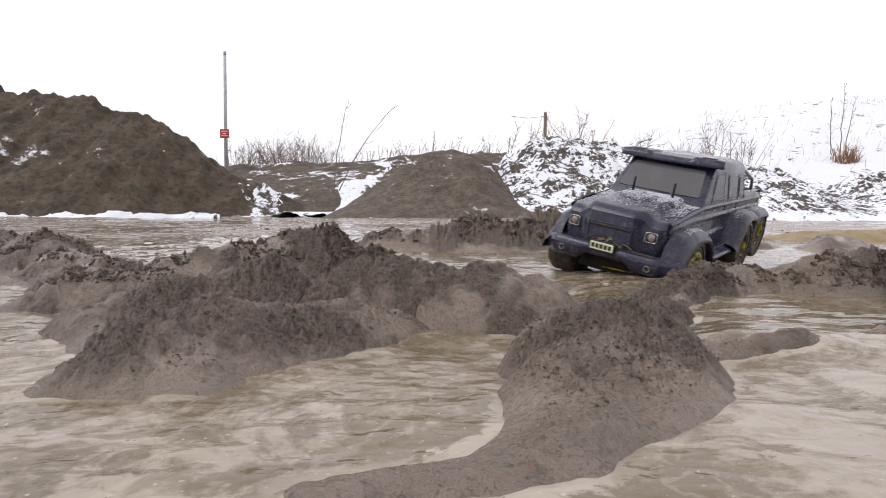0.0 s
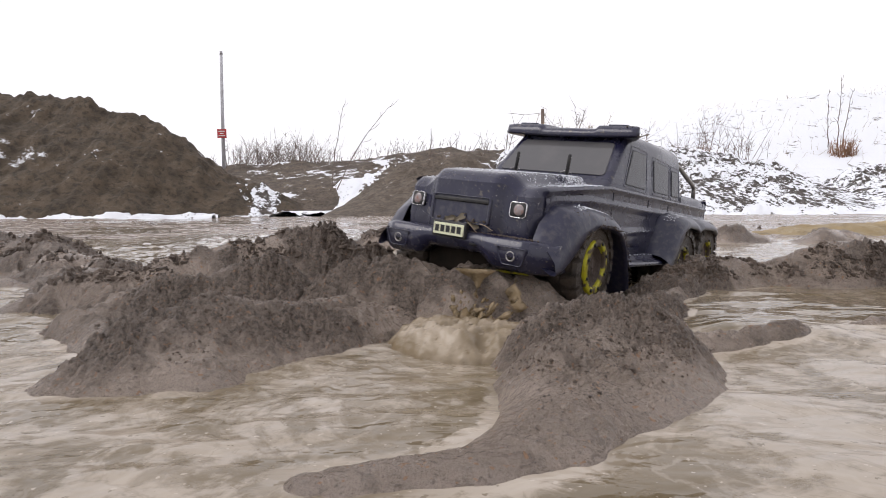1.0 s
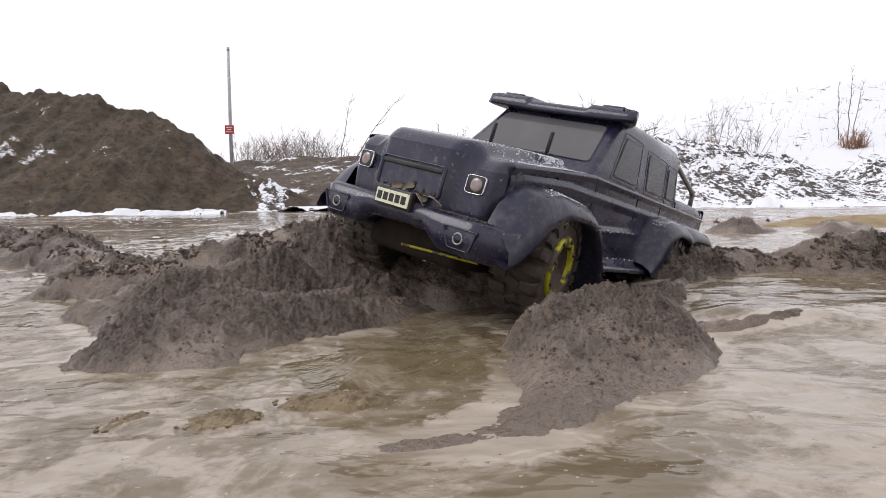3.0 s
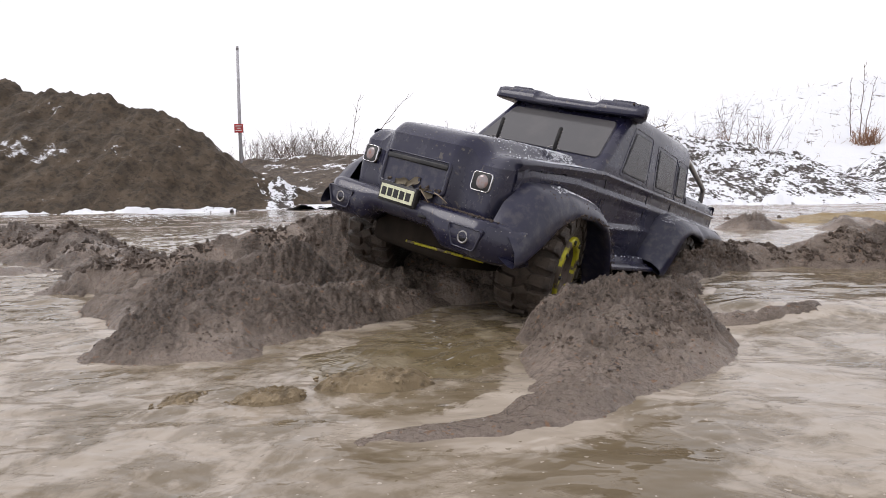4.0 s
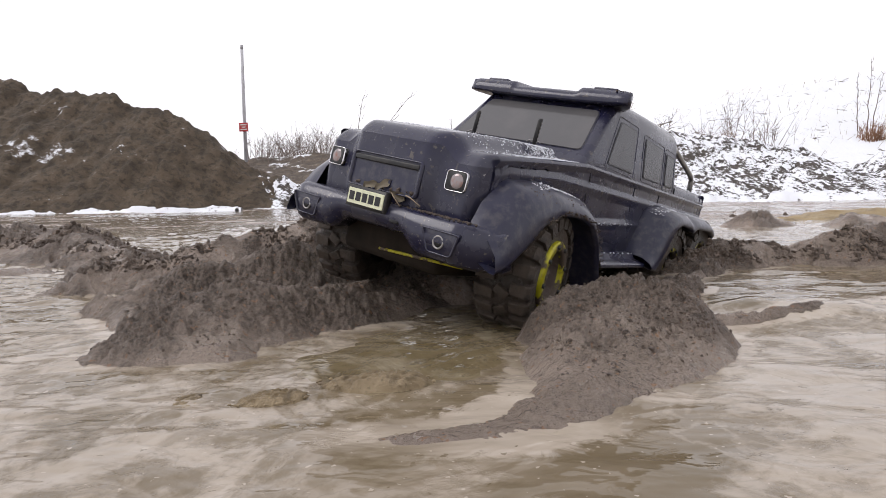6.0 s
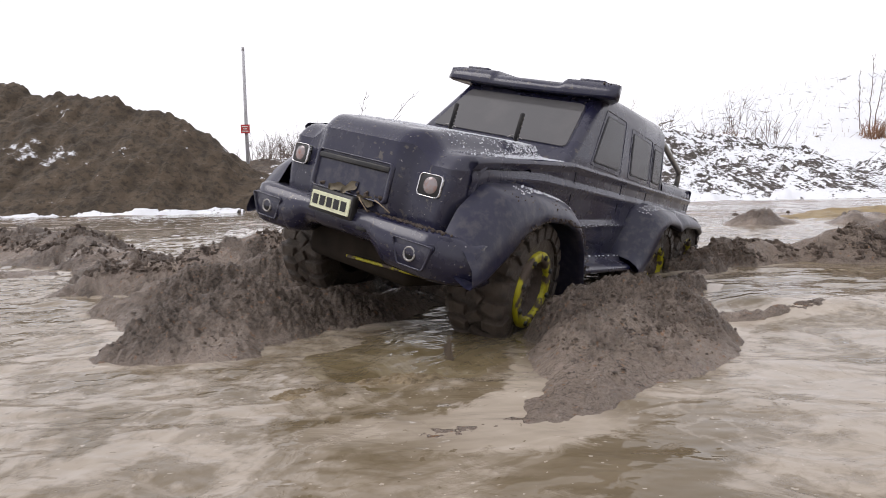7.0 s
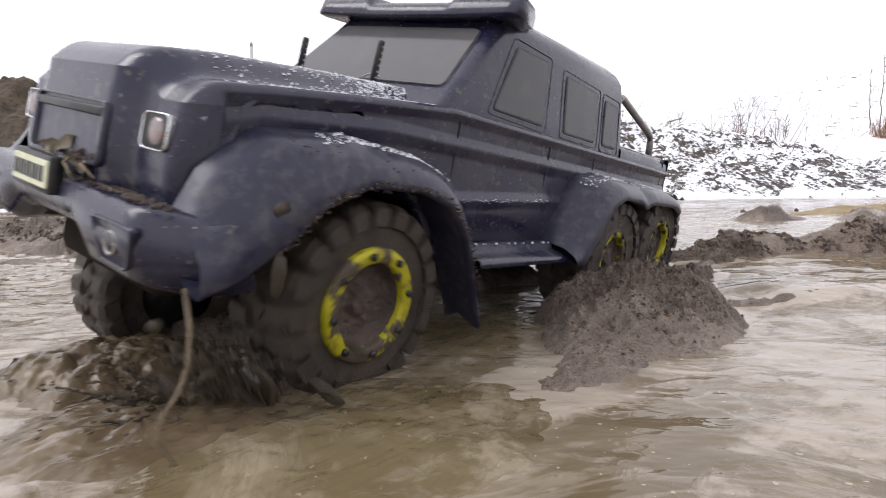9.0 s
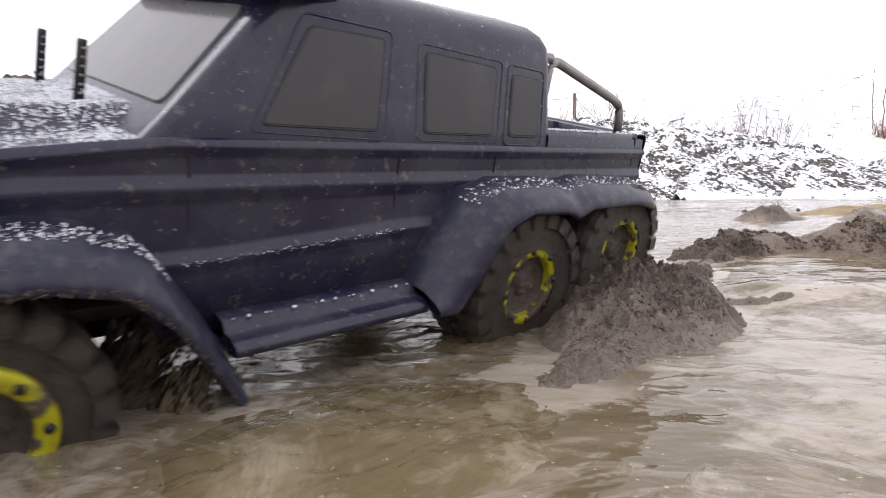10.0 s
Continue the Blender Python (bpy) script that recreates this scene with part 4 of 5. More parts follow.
# roof visor with a lamp pod at either end
bm = bmesh.new()
rows = []
for y in np.linspace(-0.0945, 0.0945, 80):
    a = abs(y)
    pod = 0.0042 * smooth01((a - 0.036) / 0.006) * (1 - 0.3 * smooth01((a - 0.086) / 0.008))
    end = smooth01((a - 0.089) / 0.0056)
    dip = 0.002 * (a / 0.0945) ** 2
    rows.append([(-0.113 - 0.002 * end, y, 0.2515 + dip), (-0.1045 - 0.003 * end, y, 0.252 + dip), (-0.1035 - 0.003 * end, y, 0.2535 + dip), (-0.1055 - 0.003 * end, y, 0.2592 + pod * 0.5), (-0.110, y, 0.2628 + pod), (-0.116, y * 0.985, 0.2642 + pod), (-0.146, y * 0.86, 0.267 + pod * 0.6), (-0.154, y * 0.82, 0.265 + pod * 0.2), (-0.155, y * 0.81, 0.258), (-0.135, y * 0.86, 0.2525)])
skin(bm, rows, True, True)
visor = part("roof_visor", bm, M_PAINT, truck, "jutting roof visor with two pods")
for s in (1, -1):
    bm = bmesh.new()
    block(bm, -0.13, -0.1135, min(s * 0.052, s * 0.078), max(s * 0.052, s * 0.078), 0.2655, 0.2698, 0.0012)
    part("visor_lamp", bm, M_FLARE, visor)

# load bed
bm = bmesh.new()
for s in (1, -1):
    rows = []
    for x in np.linspace(-0.444, -0.32, 12):
        w = 0.087 - 0.001 * smooth01((-0.40 - x) / 0.045)
        rows.append([(x, s * (w + 0.001), 0.187), (x, s * w, 0.196), (x, s * (w - 0.003), 0.2), (x, s * (w - 0.012), 0.2005), (x, s * (w - 0.014), 0.198), (x, s * (w - 0.014), 0.17)])
    skin(bm, rows)
rows = [[(x, y, z) for y in np.linspace(-0.087, 0.087, 8)] for x, z in ((-0.446, 0.15), (-0.447, 0.198), (-0.444, 0.2005), (-0.434, 0.2005), (-0.432, 0.198), (-0.432, 0.17))]
skin(bm, rows)
block(bm, -0.44, -0.32, -0.075, 0.075, 0.165, 0.17)
part("load_bed", bm, M_PAINT, truck, "open load bed with a frosted rail")


def tube(bm, pts, r, sides=10):
    smooth = []
    for n in range(len(pts)):
        if 0 < n < len(pts) - 1:
            a, b, c = (Vector(pts[n + k]) for k in (-1, 0, 1))
            p, q = b + (a - b) * min(0.4, 0.012 / (a - b).length), b + (c - b) * min(0.4, 0.012 / (c - b).length)
            smooth.extend(p * (1 - t) ** 2 + b * 2 * t * (1 - t) + q * t * t for t in (0, 0.25, 0.5, 0.75, 1))
        else:
            smooth.append(Vector(pts[n]))
    limb(bm, smooth, r, r, sides)


for s in (1, -1):
    bm = bmesh.new()
    tube(bm, [(-0.327, s * 0.07, 0.198), (-0.329, s * 0.07, 0.247), (-0.426, s * 0.07, 0.2215), (-0.43, s * 0.07, 0.199)], 0.0034)
    part("roll_bar", bm, M_STEEL, truck, "bent grey tube behind the cab")
bm = bmesh.new()
tube(bm, [(-0.33, -0.07, 0.2465), (-0.33, 0.07, 0.2465)], 0.0032)
tube(bm, [(-0.34, -0.066, 0.21), (-0.425, 0.0, 0.204)], 0.0026)
part("cross_bar", bm, M_STEEL, truck, "grey cross tube")
for s in (1, -1):
    bm = bmesh.new()
    limb(bm, [(-0.345, s * 0.045, 0.17), (-0.345, s * 0.045, 0.2145)], 0.0022, 0.002, 8)
    part("rear_body_post", bm, M_BLACK, truck, "short black post")


# flares: from a line on the body to a lip further out
def resample(pts, n):
    p = np.array(pts)
    d = np.r_[0, np.cumsum(np.linalg.norm(np.diff(p, axis=0), axis=1))]
    k = np.linspace(0, d[-1], n)
    return np.stack([np.interp(k, d, p[:, i]) for i in range(2)], 1)


FLARES = {
    "front_flare": ([(0.098, 0.116), (0.088, 0.137), (0.064, 0.1575), (0.02, 0.162), (-0.03, 0.1585), (-0.055, 0.1515), (-0.072, 0.13), (-0.088, 0.105), (-0.1, 0.08)],
                    [(0.0985, 0.09), (0.082, 0.096), (0.06, 0.112), (0.042, 0.129), (0.017, 0.14), (-0.02, 0.1405), (-0.045, 0.1345), (-0.063, 0.119), (-0.084, 0.09), (-0.103, 0.058)], 0.1195),
    "rear_flare": ([(-0.203, 0.112), (-0.219, 0.142), (-0.236, 0.165), (-0.26, 0.171), (-0.31, 0.1705), (-0.324, 0.168), (-0.345, 0.171), (-0.42, 0.169), (-0.438, 0.156), (-0.447, 0.138)],
                   [(-0.207, 0.1), (-0.222, 0.099), (-0.241, 0.124), (-0.257, 0.147), (-0.276, 0.1545), (-0.3125, 0.153), (-0.324, 0.1485), (-0.338, 0.1545), (-0.396, 0.1555), (-0.428, 0.149), (-0.447, 0.124)], 0.1225),
}
for name, (join, lip, out) in FLARES.items():
    J, L = resample(join, 60), resample(lip, 60)
    for s in (1, -1):
        rows = []
        for n, ((jx, jz), (lx, lz)) in enumerate(zip(J, L)):
            k = n / 59
            o = out - 0.004 * smooth01((k - 0.7) / 0.3) - (0.018 * smooth01((k - 0.86) / 0.14) if name == "rear_flare" else 0)
            rows.append([(jx, s * 0.0875, jz), (jx * 0.97 + lx * 0.03, s * 0.0945, jz * 0.95 + lz * 0.05), (jx * 0.75 + lx * 0.25, s * (o - 0.012), jz * 0.8 + lz * 0.2), (jx * 0.4 + lx * 0.6, s * (o - 0.003), jz * 0.42 + lz * 0.58), (lx, s * o, lz + 0.001), (lx, s * (o - 0.001), lz - 0.0015), (lx, s * (o - 0.006), lz - 0.001), (lx * 0.85 + jx * 0.15, s * (o - 0.02), lz * 0.8 + jz * 0.2), (lx, s * 0.086, lz)])
        bm = bmesh.new()
        skin(bm, rows)
        part(name, bm, M_FLARE, truck, "wide dark grey wheel flare")

for s in (1, -1):
    bm = bmesh.new()
    rows = []
    for x in np.linspace(-0.205, -0.092, 10):
        u = line(x, (-0.205, 0.003), (-0.092, 0.0))
        rows.append([(x, s * 0.088, 0.109 + u), (x, s * 0.0985, 0.1075 + u), (x, s * 0.101, 0.1035 + u), (x, s * 0.108, 0.1025 + u), (x, s * 0.1135, 0.1005 + u), (x, s * 0.114, 0.0965 + u), (x, s * 0.106, 0.0945 + u), (x, s * 0.07, 0.098 + u)])
    skin(bm, rows, False)
    sill = part("side_step", bm, M_PAINT, truck, "stepped side sill")
    bm = bmesh.new()
    for k in range(16):
        x = -0.2 + k * 0.0068 + 0.003 * math.sin(k * 2.7)
        bmesh.ops.create_icosphere(bm, subdivisions=1, radius=0.0007 + 0.0004 * math.sin(k * 1.9), matrix=Matrix.Translation((x, s * 0.0985, 0.1085 + line(x, (-0.205, 0.003), (-0.092, 0.0)))))
    part("frozen_drops", bm, M_SLUSH, sill, "row of frozen drops")
    for x, z0, z1 in ((-0.0795, 0.112, 0.186), (-0.193, 0.112, 0.186), (-0.27, 0.172, 0.186)):
        bm = bmesh.new()
        block(bm, x - 0.00035, x + 0.00035, min(s * 0.085, s * 0.0881), max(s * 0.085, s * 0.0881), z0, z1)
        part("door_seam", bm, M_BLACK, truck, "", False)

# chassis
bm = bmesh.new()
block(bm, -0.43, 0.08, -0.034, 0.034, 0.078, 0.105, 0.004)
block(bm, -0.435, 0.085, -0.085, 0.085, 0.112, 0.118)
block(bm, -0.21, -0.08, -0.06, 0.06, 0.084, 0.1, 0.004)
# Deep front block, added to close off the bright gap under the bumper.
block(bm, 0.01, 0.082, -0.055, 0.055, 0.07, 0.112, 0.006)
part("chassis", bm, M_UNDER, truck)
bm = bmesh.new()
tube(bm, [(0.083, -0.008, 0.0785), (0.083, 0.08, 0.084)], 0.0013)
part("skid_bar", bm, M_YELLOW, truck, "yellow bar under the bumper")
for x in (-0.002, -0.298, -0.402):
    bm = bmesh.new()
    z = 0.086 if x > -0.1 else 0.099 if x > -0.35 else 0.113
    tube(bm, [(x, -0.085, z), (x, 0.085, z)], 0.007)
    bmesh.ops.create_icosphere(bm, subdivisions=2, radius=0.019, matrix=Matrix.Translation((x, 0.012, z)))
    part("axle", bm, M_UNDER, truck)

# body posts with clips in front of the windscreen
for y in (-0.0365, 0.0365):
    bm = bmesh.new()
    limb(bm, [(-0.05, y, 0.188), (-0.0525, y, 0.2205), (-0.0527, y, 0.2222)], 0.0023, 0.0021, 10)
    peg = part("body_post", bm, M_BLACK, truck, "black body post with lighter discs for its holes")
    # No holes are cut: lighter discs are added where light would show through.
    for k in range(6):
        bm = bmesh.new()
        bmesh.ops.create_cone(bm, cap_ends=True, segments=8, radius1=0.0008, radius2=0.0008, depth=0.0046, matrix=Matrix.Translation((-0.0508 - 0.0004 * k, y, 0.1995 + k * 0.0038)) @ Matrix.Rotation(math.pi / 2, 4, "X"))
        part("post_hole_disc", bm, M_STEEL, peg)
    bm = bmesh.new()
    tube(bm, [(-0.05, y - 0.009, 0.1995), (-0.053, y - 0.004, 0.203), (-0.051, y + 0.006, 0.2)], 0.0006, 5)
    part("clip", bm, M_STEEL, peg, "bent wire clip")


# frost, leaves and mud lying on the truck
def grains(name, spots, size, material, label, seed, lumpy=False):
    rng = np.random.default_rng(seed)
    verts, faces = [], []
    for x, y, z in spots:
        s = size * (0.4 + 1.3 * rng.random() ** 2)
        o = len(verts)
        v = np.array([(1, 0, -0.4), (-0.5, 0.87, -0.4), (-0.5, -0.87, -0.4), (rng.uniform(-0.3, 0.3), rng.uniform(-0.3, 0.3), 0.8)]) * s * rng.uniform(0.6, 1.3, 3)
        verts.extend((v + (x, y, z)).tolist())
        faces.extend([[o, o + 1, o + 3], [o + 1, o + 2, o + 3], [o + 2, o, o + 3], [o, o + 2, o + 1]])
    return tagged(part(name, mesh_of(name, verts, faces, False), material, truck, label), kind="stuff")


rng = np.random.default_rng(77)
spots = []
while len(spots) < 6500:
    x, y = rng.uniform(-0.074, 0.07), rng.uniform(-0.084, 0.084)
    if rng.random() < (0.12 + 0.88 * smooth01((0.03 - x) / 0.09)) * (0.25 + 0.9 * float(vnoise(np.array(x * 60), np.array(y * 60), 5))):
        spots.append((x, y, hood_z(x, y) + 0.0003))
grains("frost", spots, 0.0007, M_SLUSH, "frost grains scattered over the hood", 1)
spots = []
for name, (join, lip, out) in FLARES.items():
    J, L = resample(join, 60), resample(lip, 60)
    lo, hi = (18, 44) if name == "front_flare" else (12, 50)
    for _ in range(800):
        n, k, s = int(rng.integers(lo, hi)), rng.random(), rng.choice((1, -1))
        y = 0.0945 + k * (out - 0.012 - 0.0945)
        j = rng.random()
        jx, jz, lz = (J[n] * (1 - j) + J[n + 1] * j).tolist() + [L[n, 1] * (1 - j) + L[n + 1, 1] * j]
        spots.append((jx, s * y, jz * (0.95 - 0.15 * k) + lz * (0.05 + 0.15 * k) + 0.0005))
grains("frost", spots, 0.00062, M_SLUSH, "grey slush grains along the flares", 2)
spots = [(rng.uniform(-0.44, -0.325), s * rng.uniform(0.074, 0.085), 0.2006) for s in (1, -1) for _ in range(160)]
grains("frost", spots, 0.0007, M_SLUSH, "frost on the bed rails", 3)


spots = []
for s in (1, -1):
    for _ in range(150):
        x = rng.uniform(-0.2, -0.075)
        spots.append((x, s * (0.0912 + 0.0004 * rng.random()), line(x, (-0.2, 0.142), (-0.09, 0.135), (0.1, 0.135)) + rng.normal(0, 0.0007)))
grains("frost", spots, 0.00034, M_SLUSH, "grey frost grains along the lower rib", 4)


def crust(name, count, place, size, material, label, seed):
    r = random.Random(seed)
    bm = bmesh.new()
    for _ in range(count):
        p = place(r)
        m = Matrix.Translation(p) @ Euler((r.random() * 6, r.random() * 6, r.random() * 6)).to_matrix().to_4x4() @ Matrix.Diagonal((r.uniform(0.5, 1.4), r.uniform(0.5, 1.4), r.uniform(0.4, 1), 1))
        made = bmesh.ops.create_icosphere(bm, subdivisions=1, radius=size * r.uniform(0.4, 1.5), matrix=m)
        for v in made["verts"]:
            v.co += Vector((r.uniform(-1, 1), r.uniform(-1, 1), r.uniform(-1, 1))) * size * 0.2
    return tagged(part(name, bm, material, truck, label), kind="stuff")


crust("caked_mud", 190, lambda r: (r.uniform(0.098, 0.109), r.triangular(0.0, 0.105, 0.06), 0.1198), 0.0009, M_CLOD, "crumbs of mud along the bumper ledge", 11)
crust("caked_mud", 60, lambda r: (r.uniform(0.1, 0.106), r.uniform(-0.036, 0.036), 0.1275 + r.random() * 0.004), 0.0016, M_CLOD, "mud in the lower grille", 12)
crust("caked_mud", 120, lambda r: (r.uniform(-0.05, 0.06), r.choice((1, -1)) * r.uniform(0.1, 0.121), 0.1455 + r.random() * 0.012), 0.0006, M_CLOD, "mud spatter on the front flare", 13)
LIP = resample(FLARES["front_flare"][1], 60)


def on_lip(r):
    n, j = r.randrange(8, 54), r.random()
    x, z = LIP[n] * (1 - j) + LIP[n + 1] * j
    return (x, r.choice((1, 1, -1)) * (0.1232 - 0.004 * smooth01((n / 59 - 0.7) / 0.3) - r.random() * 0.004), z - 0.0005 + r.random() * 0.0035)


crust("caked_mud", 380, on_lip, 0.00062, M_CLOD, "brown mud crusted along the flare lips", 15)
crust("caked_mud", 26, lambda r: (r.uniform(-0.118, -0.108), r.uniform(0.078, 0.092), 0.2665), 0.0011, M_CLOD, "mud on the visor end", 14)
for k, (y, z, a) in enumerate(((-0.01, 0.130, 0.35), (0.004, 0.1325, 0.75), (0.022, 0.1265, -0.3))):
    bm = bmesh.new()
    rows = []
    for u in np.linspace(0, 1, 11):
        w = 0.0034 * math.sin(math.pi * u) ** 0.7 * (1 + 0.35 * math.sin(9 * u + k))
        rows.append([(0.1062 + 0.0025 * math.sin(4 * u + k) + 0.0016 * v * v, y + (u - 0.5) * 0.015 * math.cos(a) - v * w * math.sin(a), z + (u - 0.5) * 0.015 * math.sin(a) + v * w * math.cos(a)) for v in (-1, -0.5, 0, 0.5, 1)])
    skin(bm, rows)
    part("dead_leaf", bm, M_LEAF, truck, "crumpled dead leaf stuck to the grille")
for k, (y, dy, dz) in enumerate(((0.014, 0.016, -0.008), (0.03, 0.02, -0.004))):
    bm = bmesh.new()
    limb(bm, [(0.107, y, 0.1285), (0.113, y + dy * 0.5, 0.1295 + dz * 0.4), (0.1115, y + dy, 0.1275 + dz)], 0.0006, 0.0003, 5)
    part("grass_blade", bm, M_STRAW, truck, "dry grass blade caught on the bumper")


# ---- wheels ----
TYRE, WIDE = 0.0525, 0.046


def wheel_meshes():
    """Tyre, ring, rim and hub of one wheel: its axle is y, its outer face +y."""
    bm = bmesh.new()
    prof = [(0.026, 0.5), (0.031, 0.47), (0.040, 0.5), (0.0465, 0.47), (0.049, 0.36), (0.0495, 0.0), (0.049, -0.36), (0.0465, -0.47), (0.04, -0.5), (0.026, -0.5)]
    skin(bm, [[(r * math.cos(a), y * WIDE - WIDE / 2, r * math.sin(a)) for r, y in prof] for a in (k * math.tau / 48 for k in range(49))])
    tyre = finish(bm)
    bm = bmesh.new()
    sec = [(0.0225, -0.004), (0.0225, 0.0012), (0.0235, 0.0022), (0.0295, 0.0022), (0.0308, 0.001), (0.0308, -0.004)]
    skin(bm, [[(r * math.cos(a), y, r * math.sin(a)) for r, y in sec] for a in (k * math.tau / 48 for k in range(49))])
    ring = finish(bm)
    bm = bmesh.new()
    for k in range(8):
        a = k * math.tau / 8
        bmesh.ops.create_cone(bm, cap_ends=True, segments=10, radius1=0.0021, radius2=0.0018, depth=0.003, matrix=Matrix.Translation((0.0266 * math.cos(a), 0.0024, 0.0266 * math.sin(a))) @ Matrix.Rotation(math.pi / 2, 4, "X"))
    bolts = finish(bm)
    bm = bmesh.new()
    rows = []
    for a in (k * math.tau / 72 for k in range(73)):
        row = []
        for n, r in enumerate(np.linspace(0.0232, 0.0004, 22)):
            u, v = r * math.cos(a), r * math.sin(a)
            lump = noise.noise((u * 260, v * 260, 1.5)) * 0.0016 + noise.noise((u * 620, v * 620, 4.5)) * 0.0009
            row.append((u, -0.001 - 0.0075 * smooth01((0.0232 - r) / 0.004) + 0.004 * smooth01((0.009 - r) / 0.003) + lump * min(1.0, n / 3), v))
        rows.append(row)
    skin(bm, rows)
    rim = finish(bm)
    bm = bmesh.new()
    bmesh.ops.create_cone(bm, cap_ends=True, segments=24, radius1=0.028, radius2=0.028, depth=0.03, matrix=Matrix.Translation((0, -WIDE * 0.6, 0)) @ Matrix.Rotation(math.pi / 2, 4, "X"))
    drum = finish(bm)
    lugs = []
    for side in (1, -1):
        bm = bmesh.new()
        sec = [(0.0488, 0.14), (0.0527, 0.16), (0.0530, 0.44), (0.0505, 0.53), (0.0415, 0.545), (0.0410, 0.49), (0.0466, 0.46), (0.0485, 0.35)]
        rows = []
        for z, lean in ((-0.0042, -0.0012), (-0.0034, -0.001), (0.0034, 0.001), (0.0042, 0.0012)):
            tight = 0.0006 if abs(z) > 0.004 else 0.0
            rows.append([(r - tight, side * y * WIDE - WIDE / 2, z * (1.0 if y > 0.3 else 0.75) + lean) for r, y in sec])
        skin(bm, rows, True, True)
        lugs.append(finish(bm, False))
    bm = bmesh.new()
    block(bm, 0.0488, 0.0526, -0.0062 - WIDE / 2, 0.0062 - WIDE / 2, -0.0042, 0.0042, 0.0008)
    lugs.append(finish(bm, False))
    return tyre, ring, bolts, rim, drum, lugs


M_HUB = mud_material("mud_packed_hub", (0.05, 0.037, 0.03), (0.12, 0.09, 0.075), 1.5, (0.35, 0.7))
TYRE_MESH, RING_MESH, BOLT_MESH, RIM_MESH, DRUM_MESH, LUG_MESHES = wheel_meshes()
WHEELS = []
for x, z in ((-0.002, 0.086), (-0.298, 0.0995), (-0.402, 0.1145)):
    for s in (1, -1):
        rubber = M_TYRE_MUD if x > -0.1 else M_TYRE
        w = part("wheel", TYRE_MESH, rubber, truck, "knobbly black tyre on a yellow-ringed muddy rim")
        small = Matrix.Diagonal((1, 1, 1, 1)) if x > -0.1 else Matrix.Translation((0, -0.003, 0)) @ Matrix.Diagonal((0.92, 1, 0.92, 1))
        part("bead_ring", RING_MESH, M_YELLOW, w, "yellow bead ring", m=small)
        part("ring_bolts", BOLT_MESH, M_BLACK, w, m=small)
        for row, (n, shift) in enumerate(((20, 0.0), (20, 0.5), (18, 0.25))):
            for k in range(n):
                part("tread_lug", LUG_MESHES[row], rubber, w, m=Matrix.Rotation(-(k + shift) * math.tau / n, 4, "Y") @ (Matrix.Translation((0, 0, 0)) if row < 2 else Matrix.Translation((0, -WIDE / 2, 0)) @ Matrix.Rotation(radians(30 if k % 2 else -30), 4, "X") @ Matrix.Translation((0, WIDE / 2, 0))))
        part("rim", RIM_MESH, M_HUB, w, "rim packed with mud")
        part("drum", DRUM_MESH, M_BLACK, w)
        WHEELS.append((w, x, s, z))


# ---- moving water and mud, in rigid pieces ----
def lump_sheet(name, length, width, height, seed, material, label, category, lumps=0.5, roll=0.35, step=64, edge=5.0):
    """A thick lobe of churned water: low behind, with a rolled lumpy front at +x, and a skirt below."""
    u, v = np.meshgrid(np.linspace(-1, 1, step), np.linspace(-1, 1, step), indexing="ij")
    rad = np.sqrt(u * u + v * v) + 1e-9
    sq = np.maximum(np.abs(u), np.abs(v)) / rad
    x, y = u * sq, v * sq
    ang = np.arctan2(y, x)
    r = np.sqrt(x * x + y * y)
    rim = 1 + 0.16 * fbm(np.cos(ang) * 1.5, np.sin(ang) * 1.5, 2.0, 3, 0.5, seed)
    X, Y = x * rim * length / 2, y * rim * width / 2
    body = np.clip(1 - r**edge, 0, 1) * (0.62 + roll * np.clip(x, -0.4, 1))
    pillow = 0.6 * cells(x + 0.3 * fbm(x, y, 3, 3, 0.5, seed), y, 2.6, seed + 3) + 0.35 * cells(x, y + 0.2 * fbm(x, y, 4, 3, 0.5, seed), 6.0, seed + 5) + 0.18 * fbm(x, y, 14, 4, 0.6, seed + 9)
    Z = height * (body * (1 + lumps * (pillow - 0.45)) - 0.55)
    Z = np.where(r > 0.985, -height * 1.6, Z)
    return thing(name, grid_mesh(name, X, Y, Z), material, label, category)


WAVE = lump_sheet("mud_wave", 0.27, 0.24, 0.024, 201, M_FROTH, "surging lobe of tan muddy water with a rolled front", "wave", 1.6)
WAVE_SIDE = lump_sheet("mud_wave", 0.16, 0.12, 0.022, 231, M_FROTH, "smaller side lobe of tan muddy water", "wave", 1.7)
WAVE_FIRST = lump_sheet("mud_wave", 0.15, 0.15, 0.018, 261, M_FROTH, "first lumpy gush of muddy water before the bumper", "wave", 2.4)


M_FOAM = mud_material("brown_foam", (0.14, 0.098, 0.046), (0.33, 0.255, 0.155), 2.5, (0.2, 0.5))


def foam_clump(length, width, height, seed, label):
    """Wet foam with open bubbles round its edge."""
    ob = lump_sheet("foam_clump", length, width, height, seed, M_FOAM, label, "foam", 0.8, 0.1, 56)
    r = random.Random(seed)
    for _ in range(22):
        bm = bmesh.new()
        a = r.uniform(0, math.tau)
        bmesh.ops.create_uvsphere(bm, u_segments=10, v_segments=6, radius=r.uniform(0.0005, 0.0014), matrix=Matrix.Translation((math.cos(a) * length * 0.47, math.sin(a) * width * 0.47, 0.0005)) @ Matrix.Diagonal((1, 1, 0.6, 1)))
        part("bubble", bm, M_FOAM, ob)
    return ob


